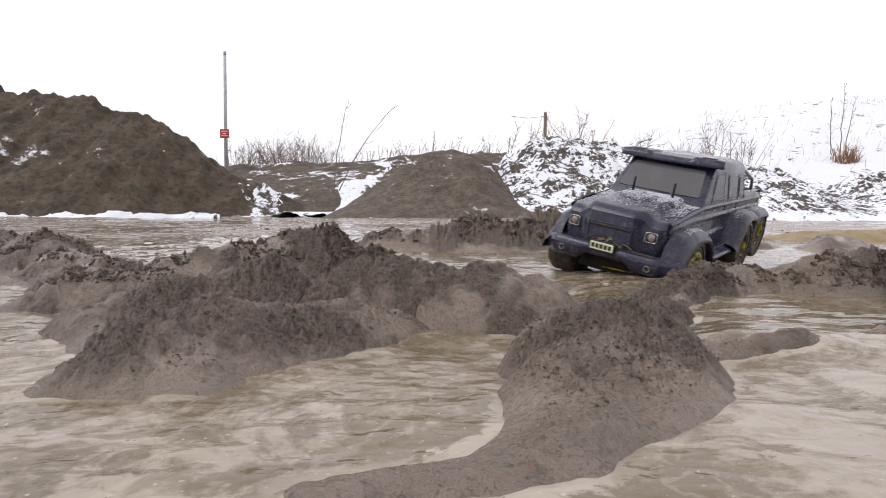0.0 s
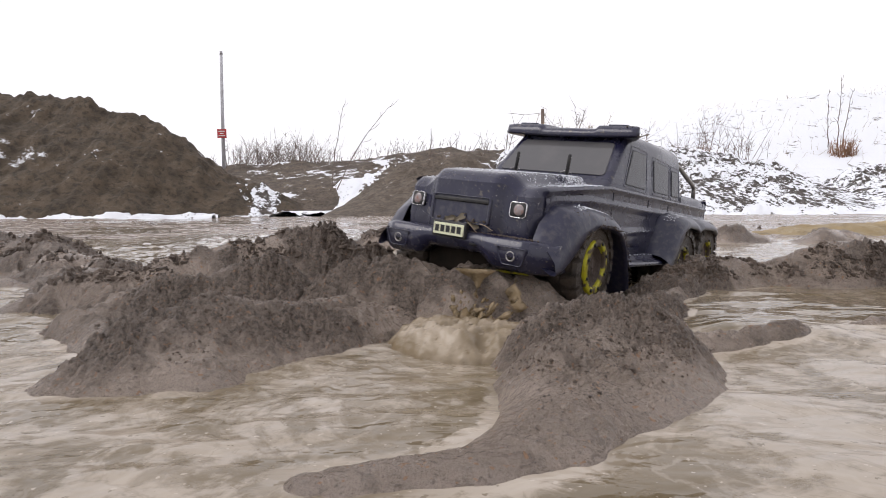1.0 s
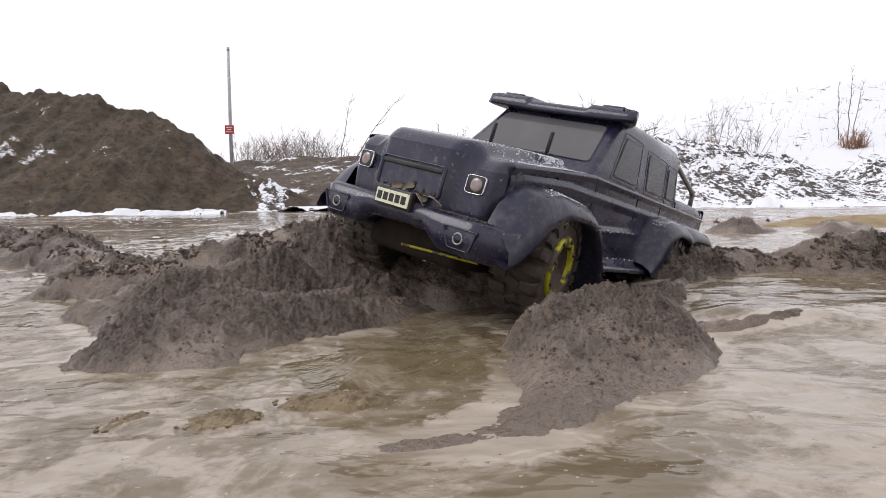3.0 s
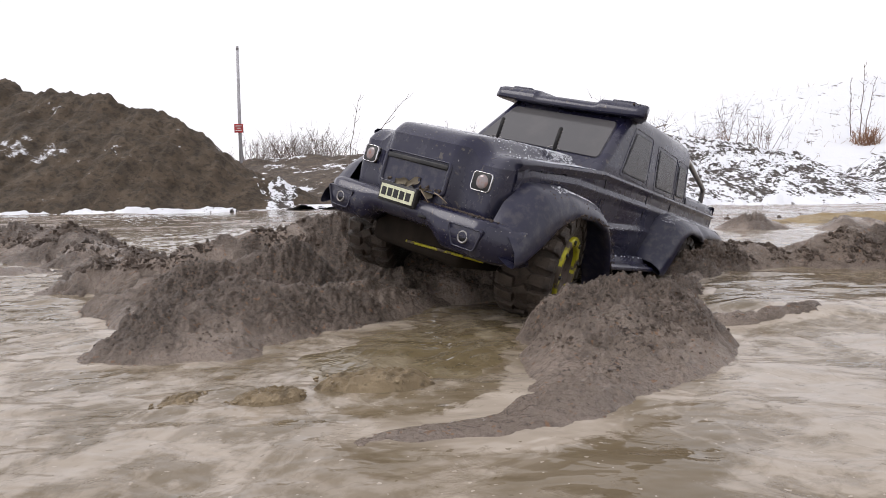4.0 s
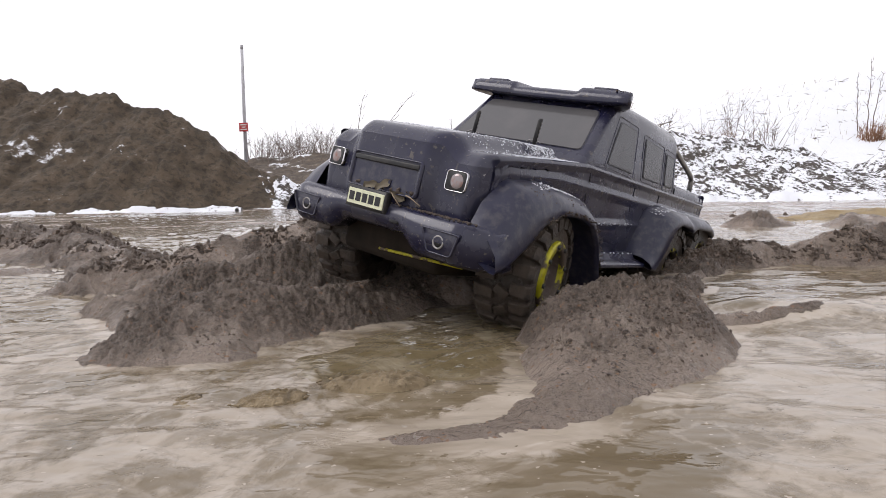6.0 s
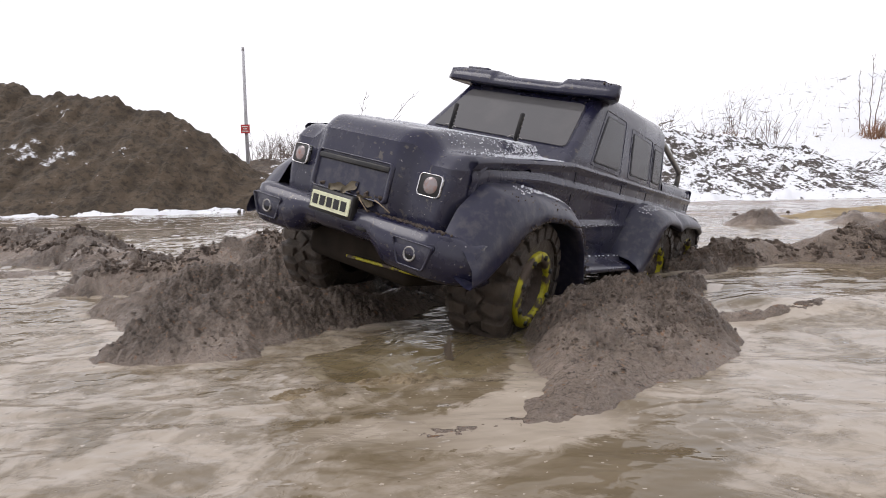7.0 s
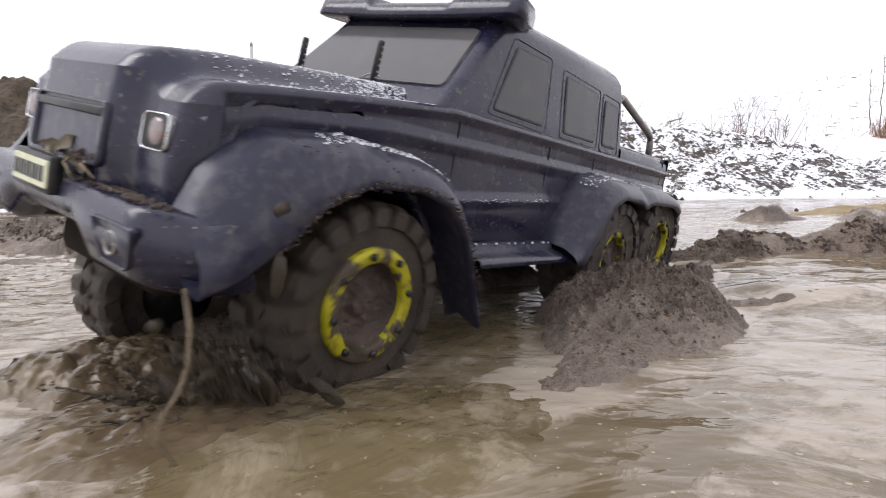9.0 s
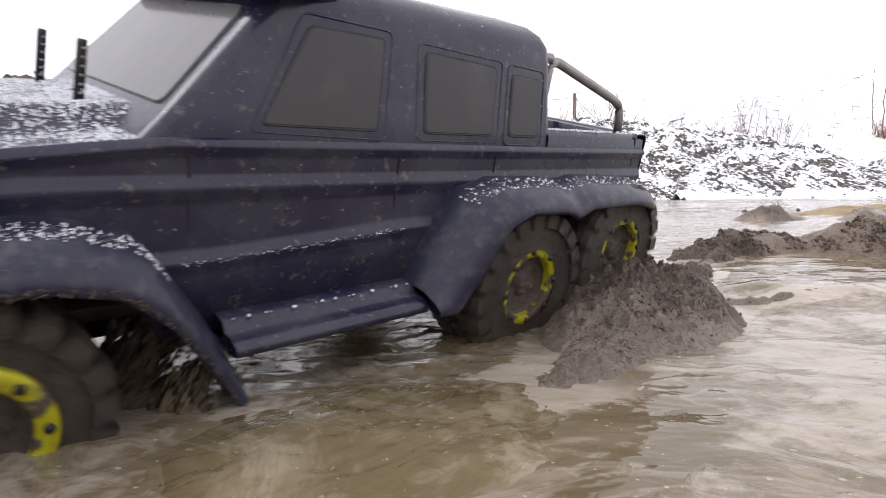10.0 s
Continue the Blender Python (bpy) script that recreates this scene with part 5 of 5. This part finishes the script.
FOAMS = [
    (foam_clump(0.072, 0.022, 0.017, 301, "brown bubbly foam clump afloat"), (-0.047, 0.335), 4),
    (foam_clump(0.045, 0.022, 0.014, 311, "small brown foam clump afloat"), (-0.102, 0.312), 20),
    (foam_clump(0.034, 0.018, 0.008, 321, "flat patch of brown foam afloat"), (-0.15, 0.315), 60),
]


def blob_mesh(seed, stretch, jag=0.35):
    r = random.Random(seed)
    bm = bmesh.new()
    bmesh.ops.create_icosphere(bm, subdivisions=2, radius=1)
    for v in bm.verts:
        k = 1 + jag * (noise.noise(v.co * 1.6 + Vector((seed, 0, 0))) * 1.6)
        v.co = Vector((v.co.x * stretch, v.co.y, v.co.z)) * k
    return finish(bm)


DROPS = []
for k in range(210):
    ob = thing("mud_drop", blob_mesh(400 + k, 1.0 + (k % 4) * 0.6), M_SPRAY, "dark drop of flung wet mud", "mud drop", group="drops flung by the wheels")
    ob.scale = [random.Random(k).choice((0.0010, 0.0014, 0.0018, 0.0024, 0.0034, 0.0052))] * 3
    DROPS.append(ob)


def surge(seed, length, width, height, label):
    """A heap of churned wet mud with ragged flung edges."""
    ob = lump_sheet("mud_surge", length, width, height, seed, M_SLURRY, label, "mud surge", 1.3, 0.15, 80, 2.6)
    return ob


SURGE = surge(501, 0.17, 0.12, 0.009, "dark churned mud pushed up before the wheel")
SURGE_FAR = surge(511, 0.15, 0.13, 0.022, "dark churned mud heaved up under the bumper")
SURGE_WASH = lump_sheet("mud_wash", 0.2, 0.15, 0.006, 531, M_WASH, "olive-brown churned wash spreading from the wheel", "wash", 1.2, 0.1, 80, 2.6)
POOL = lump_sheet("mud_wash", 0.3, 0.17, 0.005, 541, M_WASH, "still olive-brown water pooled in the truck's track", "wash", 0.9, 0.0, 80, 2.6)
SURGE_TAIL = surge(521, 0.10, 0.05, 0.01, "brown churned mud trailing in the wheel track")


def drip(seed, height, width, label, material=M_SPRAY):
    bm = bmesh.new()
    r = random.Random(seed)
    rows = []
    for k in range(15):
        z = -height * k / 14
        w = width * (0.45 + 0.55 * math.sin(k * 0.5 + seed)) * (0.75 + 0.3 * math.sin(k * 1.1 + seed))
        rows.append([(w * 0.35 * math.sin(a), w * math.cos(a) + 0.002 * math.sin(k * 0.9 + seed), z) for a in (j * math.tau / 10 for j in range(10))])
    skin(bm, rows, True, True)
    return thing("mud_drip", finish(bm), material, label, "mud drip")


DRIP = drip(3, 0.064, 0.013, "thick sheet of muddy water pouring off the bumper", M_SPRAY)
DRIP_WIDE = drip(8, 0.06, 0.024, "broad tan sheet of water pouring off the bumper", M_GUSH)
DRIP_SIDE = drip(11, 0.05, 0.016, "tan sheet of water pouring off the bumper", M_GUSH)
DRIP_LATE = drip(5, 0.055, 0.006, "thin string of muddy water falling off the bumper")


def splash(seed, count, reach, spread, height, material, label, fingers=9, size=1.0):
    """Fingers and clots of muddy water thrown up in a fan that leans to +x."""
    r = random.Random(seed)
    bm = bmesh.new()

    def arc(h, a, far, up):
        return Vector((reach * far * h, spread * a * (0.35 + 0.65 * h), height * up * h * (2 - h) * 1.0 - 0.004))

    for n in range(fingers):
        a, far, up = r.uniform(-1, 1), r.uniform(0.2, 1.1), r.uniform(0.45, 1.0)
        end = r.uniform(0.55, 1.0)
        limb(bm, [arc(end * k / 9, a + 0.12 * math.sin(k * 1.3 + n), far, up) for k in range(10)], r.uniform(0.003, 0.0065) * size, 0.0006, 7)
    for n in range(count):
        h, a, far, up = r.random() ** 1.2 * 1.15, r.uniform(-1, 1), r.uniform(0.15, 1.15), r.uniform(0.25, 1.05)
        p, q = arc(h, a, far, up), arc(h + 0.05, a, far, up)
        long = (q - p).normalized()
        big = (0.0034 * (1 - min(1, h)) ** 1.5 + 0.0008) * r.uniform(0.5, 1.5) * size
        turn = Vector((1, 0, 0)).rotation_difference(long).to_matrix().to_4x4()
        made = bmesh.ops.create_icosphere(bm, subdivisions=1, radius=big, matrix=Matrix.Translation(p) @ turn @ Matrix.Diagonal((r.uniform(0.9, 2.6), r.uniform(0.4, 1.1), r.uniform(0.4, 1.1), 1)))
        for v in made["verts"]:
            v.co += Vector((r.uniform(-1, 1), r.uniform(-1, 1), r.uniform(-1, 1))) * big * 0.4
    return thing("mud_splash", finish(bm), material, label, "splash", "stuff")


DARK, TAN = "ragged fan of dark mud and water flung by the wheel", "tan gush of muddy water round the wheel"
# piece, place in the truck, lean, times: start, height reached, end
SPLASHES = [
    (splash(601, 200, 0.05, 0.035, 0.035, M_BROTH, DARK, 12), (0.07, 0.095), 0, 8.25, 8.5, 8.85),
    (splash(619, 260, 0.045, 0.03, 0.045, M_BROTH, DARK, 9, 1.4), (0.03, 0.14), 30, 8.2, 8.5, 8.9),
    (splash(603, 1100, 0.06, 0.04, 0.060, M_SPRAY, DARK, 16, 0.62), (0.04, 0.10), 0, 8.85, 9.07, 9.3),
    (splash(605, 600, 0.10, 0.035, 0.018, M_SPRAY, DARK, 12, 0.6), (0.075, 0.125), 12, 8.87, 9.08, 9.35),
    (splash(607, 450, 0.05, 0.05, 0.03, M_SPRAY, DARK, 8, 0.6), (0.07, 0.08), -10, 8.7, 9.0, 9.3),
    (splash(609, 800, 0.06, 0.035, 0.058, M_SPRAY, DARK, 14, 0.65), (0.035, 0.11), 0, 9.33, 9.56, 9.85),
    (splash(611, 240, 0.06, 0.03, 0.03, M_BROTH, DARK, 8), (0.05, 0.125), 10, 9.4, 9.7, 10.2),
    (splash(613, 160, 0.03, 0.02, 0.025, M_BROTH, DARK, 6, 0.6), (-0.055, 0.125), 180, 8.9, 9.3, 9.8),
    (splash(615, 900, 0.05, 0.022, 0.062, M_SPRAY, DARK, 5, 1.3), (-0.045, 0.088), 180, 9.5, 9.9, 10.6),
    (splash(617, 500, 0.045, 0.02, 0.035, M_BROTH, DARK, 4, 0.9), (-0.06, 0.112), 180, 9.55, 9.95, 10.6),
    (splash(621, 110, 0.05, 0.03, 0.085, M_GUSH, TAN, 9, 1.3), (-0.02, 0.135), 150, -0.3, 0.3, 0.75),
    (splash(623, 160, 0.05, 0.06, 0.06, M_GUSH, TAN, 12, 1.4), (0.09, 0.10), 20, -0.3, 0.25, 0.9),
    (splash(625, 70, 0.04, 0.045, 0.035, M_GUSH, TAN, 5, 1.4), (0.17, 0.085), 170, 0.5, 0.95, 1.35),
    (splash(627, 120, 0.05, 0.05, 0.02, M_GUSH, TAN, 8, 1.2), (0.15, 0.09), 170, 1.0, 1.4, 1.9),
]

FLOATERS = []
for k, (x, y, w) in enumerate(((-0.254, 0.304, 0.007), (-0.249, 0.317, 0.006), (-0.234, 0.310, 0.0055), (-0.251, 0.346, 0.0065), (-0.243, 0.357, 0.005), (-0.203, 0.284, 0.005), (-0.241, 0.324, 0.006), (-0.266, 0.329, 0.007), (-0.222, 0.34, 0.004), (-0.19, 0.30, 0.0035), (-0.215, 0.268, 0.004))):
    ob = thing("mud_clod", blob_mesh(700 + k, 1.3), M_SPRAY, "wet clod of mud washed up in the shallows", "mud clod", group="clods washed up")
    ob.scale = (w, w, w * 0.6)
    FLOATERS.append((ob, x, y, k * 37))

bm = bmesh.new()
limb(bm, [(0, 0, 0.004), (0.003, -0.004, -0.011), (0.003, -0.007, -0.024), (0.0, -0.010, -0.034), (-0.005, -0.014, -0.042), (-0.006, -0.017, -0.050), (0.003, -0.020, -0.057), (-0.014, -0.024, -0.063)], 0.0009, 0.0012, 7)
STRING = thing("mud_drip", finish(bm), M_BROTH, "thin twisting string of muddy water off the bumper", "mud drip")

PLUG = lump_sheet("mud_ridge", 0.27, 0.14, 0.10, 811, M_GROUND, "soft mud ridge that the truck ploughs down", "mud ridge", 0.5, 0.05, 150, 2.6)

PLUG_WEST = lump_sheet("mud_ridge", 0.22, 0.14, 0.10, 821, M_GROUND, "soft mud ridge that the far front wheel crushes", "mud ridge", 0.6, 0.0, 150, 2.6)


def roughen(ob, seed):
    """Grit and crumbs on a piece of soft mud."""
    me = ob.data
    co = np.empty(len(me.vertices) * 3)
    me.vertices.foreach_get("co", co)
    co = co.reshape(-1, 3)
    x, y = co[:, 0] + seed, co[:, 1]
    patch = np.clip(0.35 + 1.4 * fbm(x, y, 13, 3, 0.5, seed), 0.05, 0.8)
    co[:, 2] += 0.012 * fbm(x, y, 16, 4, 0.5, seed + 1) + 0.0045 * fbm(x, y, 60, 3, 0.6, seed + 2) + patch * (0.010 * (cells(x, y, 90, seed + 3) - 0.5) + 0.006 * (cells(x, y, 190, seed + 4) - 0.5))
    me.vertices.foreach_set("co", co.ravel())
    me.attributes.new("crumb", "FLOAT", "POINT").data.foreach_set("value", patch.astype(np.float32))


roughen(PLUG, 831)
roughen(PLUG_WEST, 841)


# ---- what moves ----
TRUCK_PATH = [
    (0, pose(0.3183, 1.1268, -0.0499, -11.62, 4.33, -129.57)),
    (0.5, pose(0.1671, 0.9235, -0.0533, -8.69, 1.93, -132.69)),
    (1, pose(0.0689, 0.7479, -0.0338, -5.93, -4.36, -128.64)),
    (1.5, pose(0.0283, 0.6785, -0.0183, -8.52, -8.08, -126.87)),
    (2, pose(0.0151, 0.6631, -0.0140, -10.71, -8.55, -127.23)),
    (2.5, pose(0.0050, 0.6476, -0.0136, -11.85, -8.56, -127.47)),
    (4, pose(-0.0133, 0.6232, -0.0170, -13.31, -8.32, -127.29)),
    (4.5, pose(-0.0128, 0.6171, -0.0177, -12.53, -8.11, -126.80)),
    (5, pose(-0.0133, 0.6152, -0.0195, -11.51, -8.03, -126.71)),
    (5.5, pose(-0.0214, 0.5986, -0.0189, -11.16, -7.32, -126.35)),
    (7, pose(-0.0572, 0.5400, -0.0170, -13.01, -5.86, -123.86)),
    (7.5, pose(-0.0805, 0.4890, -0.0185, -13.75, -5.94, -122.54)),
    (8, pose(-0.1023, 0.4514, -0.0219, -14.38, -4.88, -123.00)),
    (8.5, pose(-0.1281, 0.4023, -0.0189, -12.80, -4.11, -124.13)),
    (9, pose(-0.1593, 0.3615, -0.0069, -10.83, -4.80, -125.63)),
    (9.5, pose(-0.2157, 0.3167, -0.0297, -11.46, -0.57, -131.44)),
    (10, pose(-0.2638, 0.2751, -0.0360, -14.13, 1.42, -134.35)),
]
# height of the front axle in the truck as its springs work
FRONT_AXLE = [(0, 0.092), (1, 0.0965), (2.5, 0.0945), (4.5, 0.09), (5.5, 0.088), (7, 0.084), (8, 0.081), (9, 0.0785), (9.5, 0.0855), (10, 0.084)]


def motions():
    walk(truck, TRUCK_PATH)
    times = [t for t, _ in TRUCK_PATH]
    spots = np.array([m.translation[:] for _, m in TRUCK_PATH])
    grid = [k / 10 for k in range(101)]
    way = np.stack([np.interp(grid, times, spots[:, k]) for k in range(3)], 1)
    gone = np.r_[0, np.cumsum(np.linalg.norm(np.diff(way, axis=0), axis=1))]
    slip = np.interp(grid, [0, 2.4, 5.2, 6.6, 8.0, 10], [0, 0.3, 0.35, 0.6, 1.2, 2.6]) * 0.2
    for w, x, s, z in WHEELS:
        rows = []
        for t, d, extra in zip(grid, gone, slip):
            turn = math.degrees((d + extra) / TYRE) + x * 900
            h = line(t, *FRONT_AXLE) - (0 if s > 0 else line(t, (0, 0.006), (5.5, 0.010), (7.5, 0.014), (8.5, 0.03), (9.0, 0.042), (9.6, 0.045), (10, 0.045))) if x > -0.1 else z
            rows.append((t, Matrix.Translation((x + (0 if x < -0.1 else line(t, (6.5, 0.01), (8.0, 0.0)) if s < 0 else line(t, (9.0, 0.0), (10, 0.009))), s * (line(t, (6.5, 0.128), (8.0, 0.1115)) if x > -0.1 and s < 0 else 0.1115), h)) @ Matrix.Rotation(radians(line(t, (0, 0), (1.5, 5), (2.5, 8), (4, 14), (5.5, 14), (7, 6), (8, 0), (10, 0)) if x > -0.1 else 0), 4, "Z") @ Matrix.Rotation(radians(turn), 4, "Y") @ Matrix.Rotation(0 if s > 0 else math.pi, 4, "Z")))
        walk(w, rows)
    # the water rises as the truck pushes it, and settles
    walk(water, [(t, pose(0, 0, z)) for t, z in ((0, 0), (1.1, 0), (1.5, 0.002), (1.9, 0.0075), (2.5, 0.007), (4, 0.0045), (5.5, 0.005), (7.5, 0.0075), (8.5, 0.0085), (10, 0.0085))])
    walk(WAVE_FIRST, [(t, pose(x, y, z, 0, 0, -118)) for t, x, y, z in ((0, 0.27, 0.93, -0.004), (0.3, 0.185, 0.80, 0.018), (0.5, 0.13, 0.73, 0.026), (0.7, 0.085, 0.65, 0.024), (1.0, 0.03, 0.535, 0.007), (1.3, -0.01, 0.475, 0.007), (1.6, -0.03, 0.44, -0.005), (2.0, -0.05, 0.40, -0.06), (10, -0.05, 0.40, -0.06))])
    walk(PLUG, [(t, pose(x, y, z, 0, 0, -8)) for t, x, y, z in ((0, 0.03, 0.652, 0.037), (0.7, 0.03, 0.652, 0.037), (1.1, 0.02, 0.66, 0.03), (1.5, 0.005, 0.675, 0.028), (2.0, 0.0, 0.68, 0.028), (5.5, 0.0, 0.68, 0.028), (7.5, 0.01, 0.68, 0.018), (8.5, 0.02, 0.67, 0.006), (10, 0.02, 0.66, 0.006))])
    walk(PLUG_WEST, [(t, pose(x, y, z, 0, 0, 12)) for t, x, y, z in ((0, -0.062, 0.662, 0.042), (0.8, -0.062, 0.662, 0.042), (1.2, -0.064, 0.66, 0.032), (1.6, -0.068, 0.655, 0.018), (2.1, -0.07, 0.65, 0.012), (7.0, -0.07, 0.65, 0.012), (8.0, -0.07, 0.65, 0.004), (10, -0.07, 0.65, 0.004))])
    walk(POOL, [(t, pose(-0.02, 0.43, z, 0, 0, 245)) for t, z in ((0, -0.04), (1.5, -0.04), (2.1, 0.0055), (2.5, 0.0068), (4, 0.0047), (5.5, 0.0052), (7.5, 0.0077), (8.5, 0.0087), (10, 0.0087))])
    walk(WAVE, [(t, pose(x, y, z, 0, 0, a)) for t, x, y, z, a in ((0, 0.03, 0.55, -0.07, -110), (0.8, 0.03, 0.55, -0.07, -110), (1.0, 0.02, 0.53, -0.02, -110), (1.2, -0.015, 0.47, 0.005, -112), (1.5, -0.055, 0.385, 0.008, -116), (1.7, -0.07, 0.335, 0.001, -116), (2.0, -0.05, 0.265, -0.005, -112), (2.3, -0.04, 0.24, -0.016, -110), (2.8, -0.04, 0.23, -0.07, -110), (10, -0.04, 0.23, -0.07, -110))])
    walk(WAVE_SIDE, [(t, pose(x, y, z, 0, 0, 200)) for t, x, y, z in ((0, -0.1, 0.46, -0.07), (1.2, -0.1, 0.46, -0.07), (1.5, -0.125, 0.385, 0.004), (1.7, -0.19, 0.36, 0.006), (2.0, -0.27, 0.36, 0.002), (2.4, -0.31, 0.36, -0.06), (10, -0.31, 0.36, -0.06))])
    for n, (ob, (x, y), a) in enumerate(FOAMS):
        walk(ob, [(0, pose(x, y - 0.02, -0.05, 0, 0, a)), (1.9, pose(x, y - 0.02, -0.05, 0, 0, a)), (2.4, pose(x - 0.012, y - 0.02, 0.005, 0, 0, a)), (4.5, pose(x, y, 0.010 - 0.003 * n, 0, 0, a)), (5.5, pose(x, y, 0.010 - 0.003 * n, 0, 0, a)), (7.5, pose(x + 0.01, y + 0.01, 0.004, 0, 0, a + 4)), (8.2, pose(x, y, 0.0, 0, 0, a + 8)), (8.8, pose(x - 0.01, y - 0.02, -0.05, 0, 0, a + 8)), (10, pose(x - 0.01, y - 0.02, -0.05, 0, 0, a + 8))])

    def at_truck(t, place):
        k = min(range(len(times)), key=lambda n: abs(times[n] - t))
        lo = max(n for n in range(len(times)) if times[n] <= t)
        hi = min(lo + 1, len(times) - 1)
        f = 0 if hi == lo else (t - times[lo]) / (times[hi] - times[lo])
        return (TRUCK_PATH[lo][1] @ Vector(place)).lerp(TRUCK_PATH[hi][1] @ Vector(place), f)

    # mud heaved up by the front wheels
    for ob, place, shows, tilt in ((SURGE, (0.075, 0.085, 0), ((8.4, -0.035), (8.6, 0.004), (9.0, 0.0115), (9.5, 0.0105), (10, 0.009)), 0), (SURGE_FAR, (0.06, -0.02, 0), ((8.0, -0.03), (8.4, 0.008), (9.0, 0.016), (9.5, 0.014), (10, 0.012)), 30), (SURGE_TAIL, (-0.08, 0.12, 0), ((8.4, -0.02), (8.8, 0.0), (9.3, 0.006), (9.7, 0.004), (10, 0.002)), 0)):
        p = at_truck(shows[0][0], place)
        rows = [(0, pose(p.x, p.y, -0.09, 0, 0, 235 + tilt)), (shows[0][0] - 0.3, pose(p.x, p.y, -0.09, 0, 0, 235 + tilt))]
        for t, z in shows:
            p = at_truck(t, place)
            rows.append((t, pose(p.x, p.y, z, 0, 0, 235 + tilt)))
        walk(ob, rows)
    walk(SURGE_WASH, [(t, pose(x, y, z, 0, 0, 230)) for t, x, y, z in ((0, -0.06, 0.27, -0.03), (8.1, -0.06, 0.27, -0.03), (8.5, -0.05, 0.25, 0.0085), (9.0, -0.045, 0.23, 0.0102), (10, -0.035, 0.225, 0.0098))])
    # water pouring off the bumper
    for ob, place, t0, t1 in ((DRIP_WIDE, (0.132, 0.05, 0.085), 0.7, 1.3), (DRIP_SIDE, (0.125, 0.085, 0.078), 0.75, 1.4), (DRIP, (0.098, 0.09, 0.095), 1.6, 2.6), (DRIP_LATE, (0.098, 0.105, 0.092), 7.1, 7.8)):
        a, b, c = at_truck(t0, place), at_truck((t0 + t1) / 2, place), at_truck(t1, place)
        walk(ob, [(0, pose(a.x, a.y, -0.06, 0, 0, 55)), (t0 - 0.3, pose(a.x, a.y, -0.06, 0, 0, 55)), (t0, pose(a.x, a.y, a.z, 0, 0, 55)), ((t0 + t1) / 2, pose(b.x, b.y, b.z, 0, 0, 55)), (t1, pose(c.x, c.y, c.z - 0.006, 0, 0, 55)), (t1 + 0.4, pose(c.x, c.y, -0.06, 0, 0, 55)), (10, pose(c.x, c.y, -0.06, 0, 0, 55))])
    # fans of muddy water: they rise, lean on with the truck, and fall back
    for ob, (x, y), lean, t0, t1, t2 in SPLASHES:
        low, high = (-0.075, 0.004) if t0 > 3 else (-0.06, 0.006)
        rows = []
        for t, z in ((t0 - 0.1, low), (t0 + (t1 - t0) * 0.4, low * 0.45), (t1 - (t1 - t0) * 0.2, high - 0.004), (t1, high), (t1 + (t2 - t1) * 0.35, high - 0.008), (t2, low)):
            tt = min(10.0, max(0.0, t))
            base = at_truck(tt, (x, y, 0))
            ahead = at_truck(tt, (x + 1, y, 0)) - base
            if not rows or tt > rows[-1][0] + 0.02:
                rows.append((tt, pose(base.x, base.y, z, 0, 0, math.degrees(math.atan2(ahead.y, ahead.x)) + lean)))
        if rows[0][0] > 0:
            rows.insert(0, (0, rows[0][1]))
        if rows[-1][0] < 10:
            rows.append((10, rows[-1][1]))
        walk(ob, rows)
    for ob, x, y, a in FLOATERS:
        walk(ob, [(0, pose(x, y, -0.03, 0, 0, a)), (8.2, pose(x, y, -0.03, 0, 0, a)), (8.5, pose(x, y + 0.004, 0.006, 0, 0, a)), (9.2, pose(x, y, 0.009, 0, 0, a + 10)), (10, pose(x - 0.01, y - 0.006, 0.007, 0, 0, a + 14))])
    rows = [(0, pose(-0.11, 0.22, -0.02)), (8.6, pose(-0.11, 0.22, -0.02))]
    for t, lift in ((8.8, -0.02), (9.0, 0.0), (9.15, -0.004), (9.3, -0.09)):
        p = at_truck(t, (0.1, 0.112, 0.088))
        rows.append((t, pose(p.x, p.y, p.z + lift)))
    walk(STRING, rows + [(10, rows[-1][1])])
    # drops flung up by the wheels
    rng = random.Random(9)
    for n, ob in enumerate(DROPS):
        late = n % 6
        t0 = rng.uniform(8.15, 9.75) if late else rng.choice((rng.uniform(1.2, 2.0), rng.uniform(7.0, 8.0)))
        t0 = round(t0, 2)
        side = rng.choice((1, 1, -1))
        start = at_truck(t0, (rng.uniform(0.02, 0.1), side * rng.uniform(0.09, 0.145), 0.05))
        start.z = rng.uniform(0.0, 0.02)
        ahead = (at_truck(t0, (1, 0, 0)) - at_truck(t0, (0, 0, 0))).normalized()
        out = (at_truck(t0, (0, side, 0)) - at_truck(t0, (0, 0, 0))).normalized()
        speed = ahead * rng.uniform(-0.1, 0.75) + out * rng.uniform(-0.1, 0.4)
        speed = Vector((speed.x, speed.y, rng.uniform(0.5, 1.5))) * (1.0 if late else 0.55)
        under = Vector((start.x, start.y, -0.03))
        spin = rng.uniform(-300, 300)
        rows = [(0, under), (t0 - 0.14, under), (t0 - 0.06, Vector((start.x, start.y, -0.01)))]
        t, end = 0.0, start
        while t < 0.5 and t0 + t < 9.95:
            end = start + speed * t + Vector((0, 0, -4.9 * t * t))
            rows.append((t0 + t, end))
            if end.z < -0.02:
                break
            t += 0.05
        if t0 + t + 0.1 < 10:
            end = Vector((end.x, end.y, -0.03))
            rows.append((t0 + t + 0.1, end))
        rows.append((10, end))
        walk(ob, [(t, pose(p.x, p.y, p.z, 0, 20 * n, spin * 0.2 * max(0, min(1, t - t0)))) for t, p in rows])


motions()
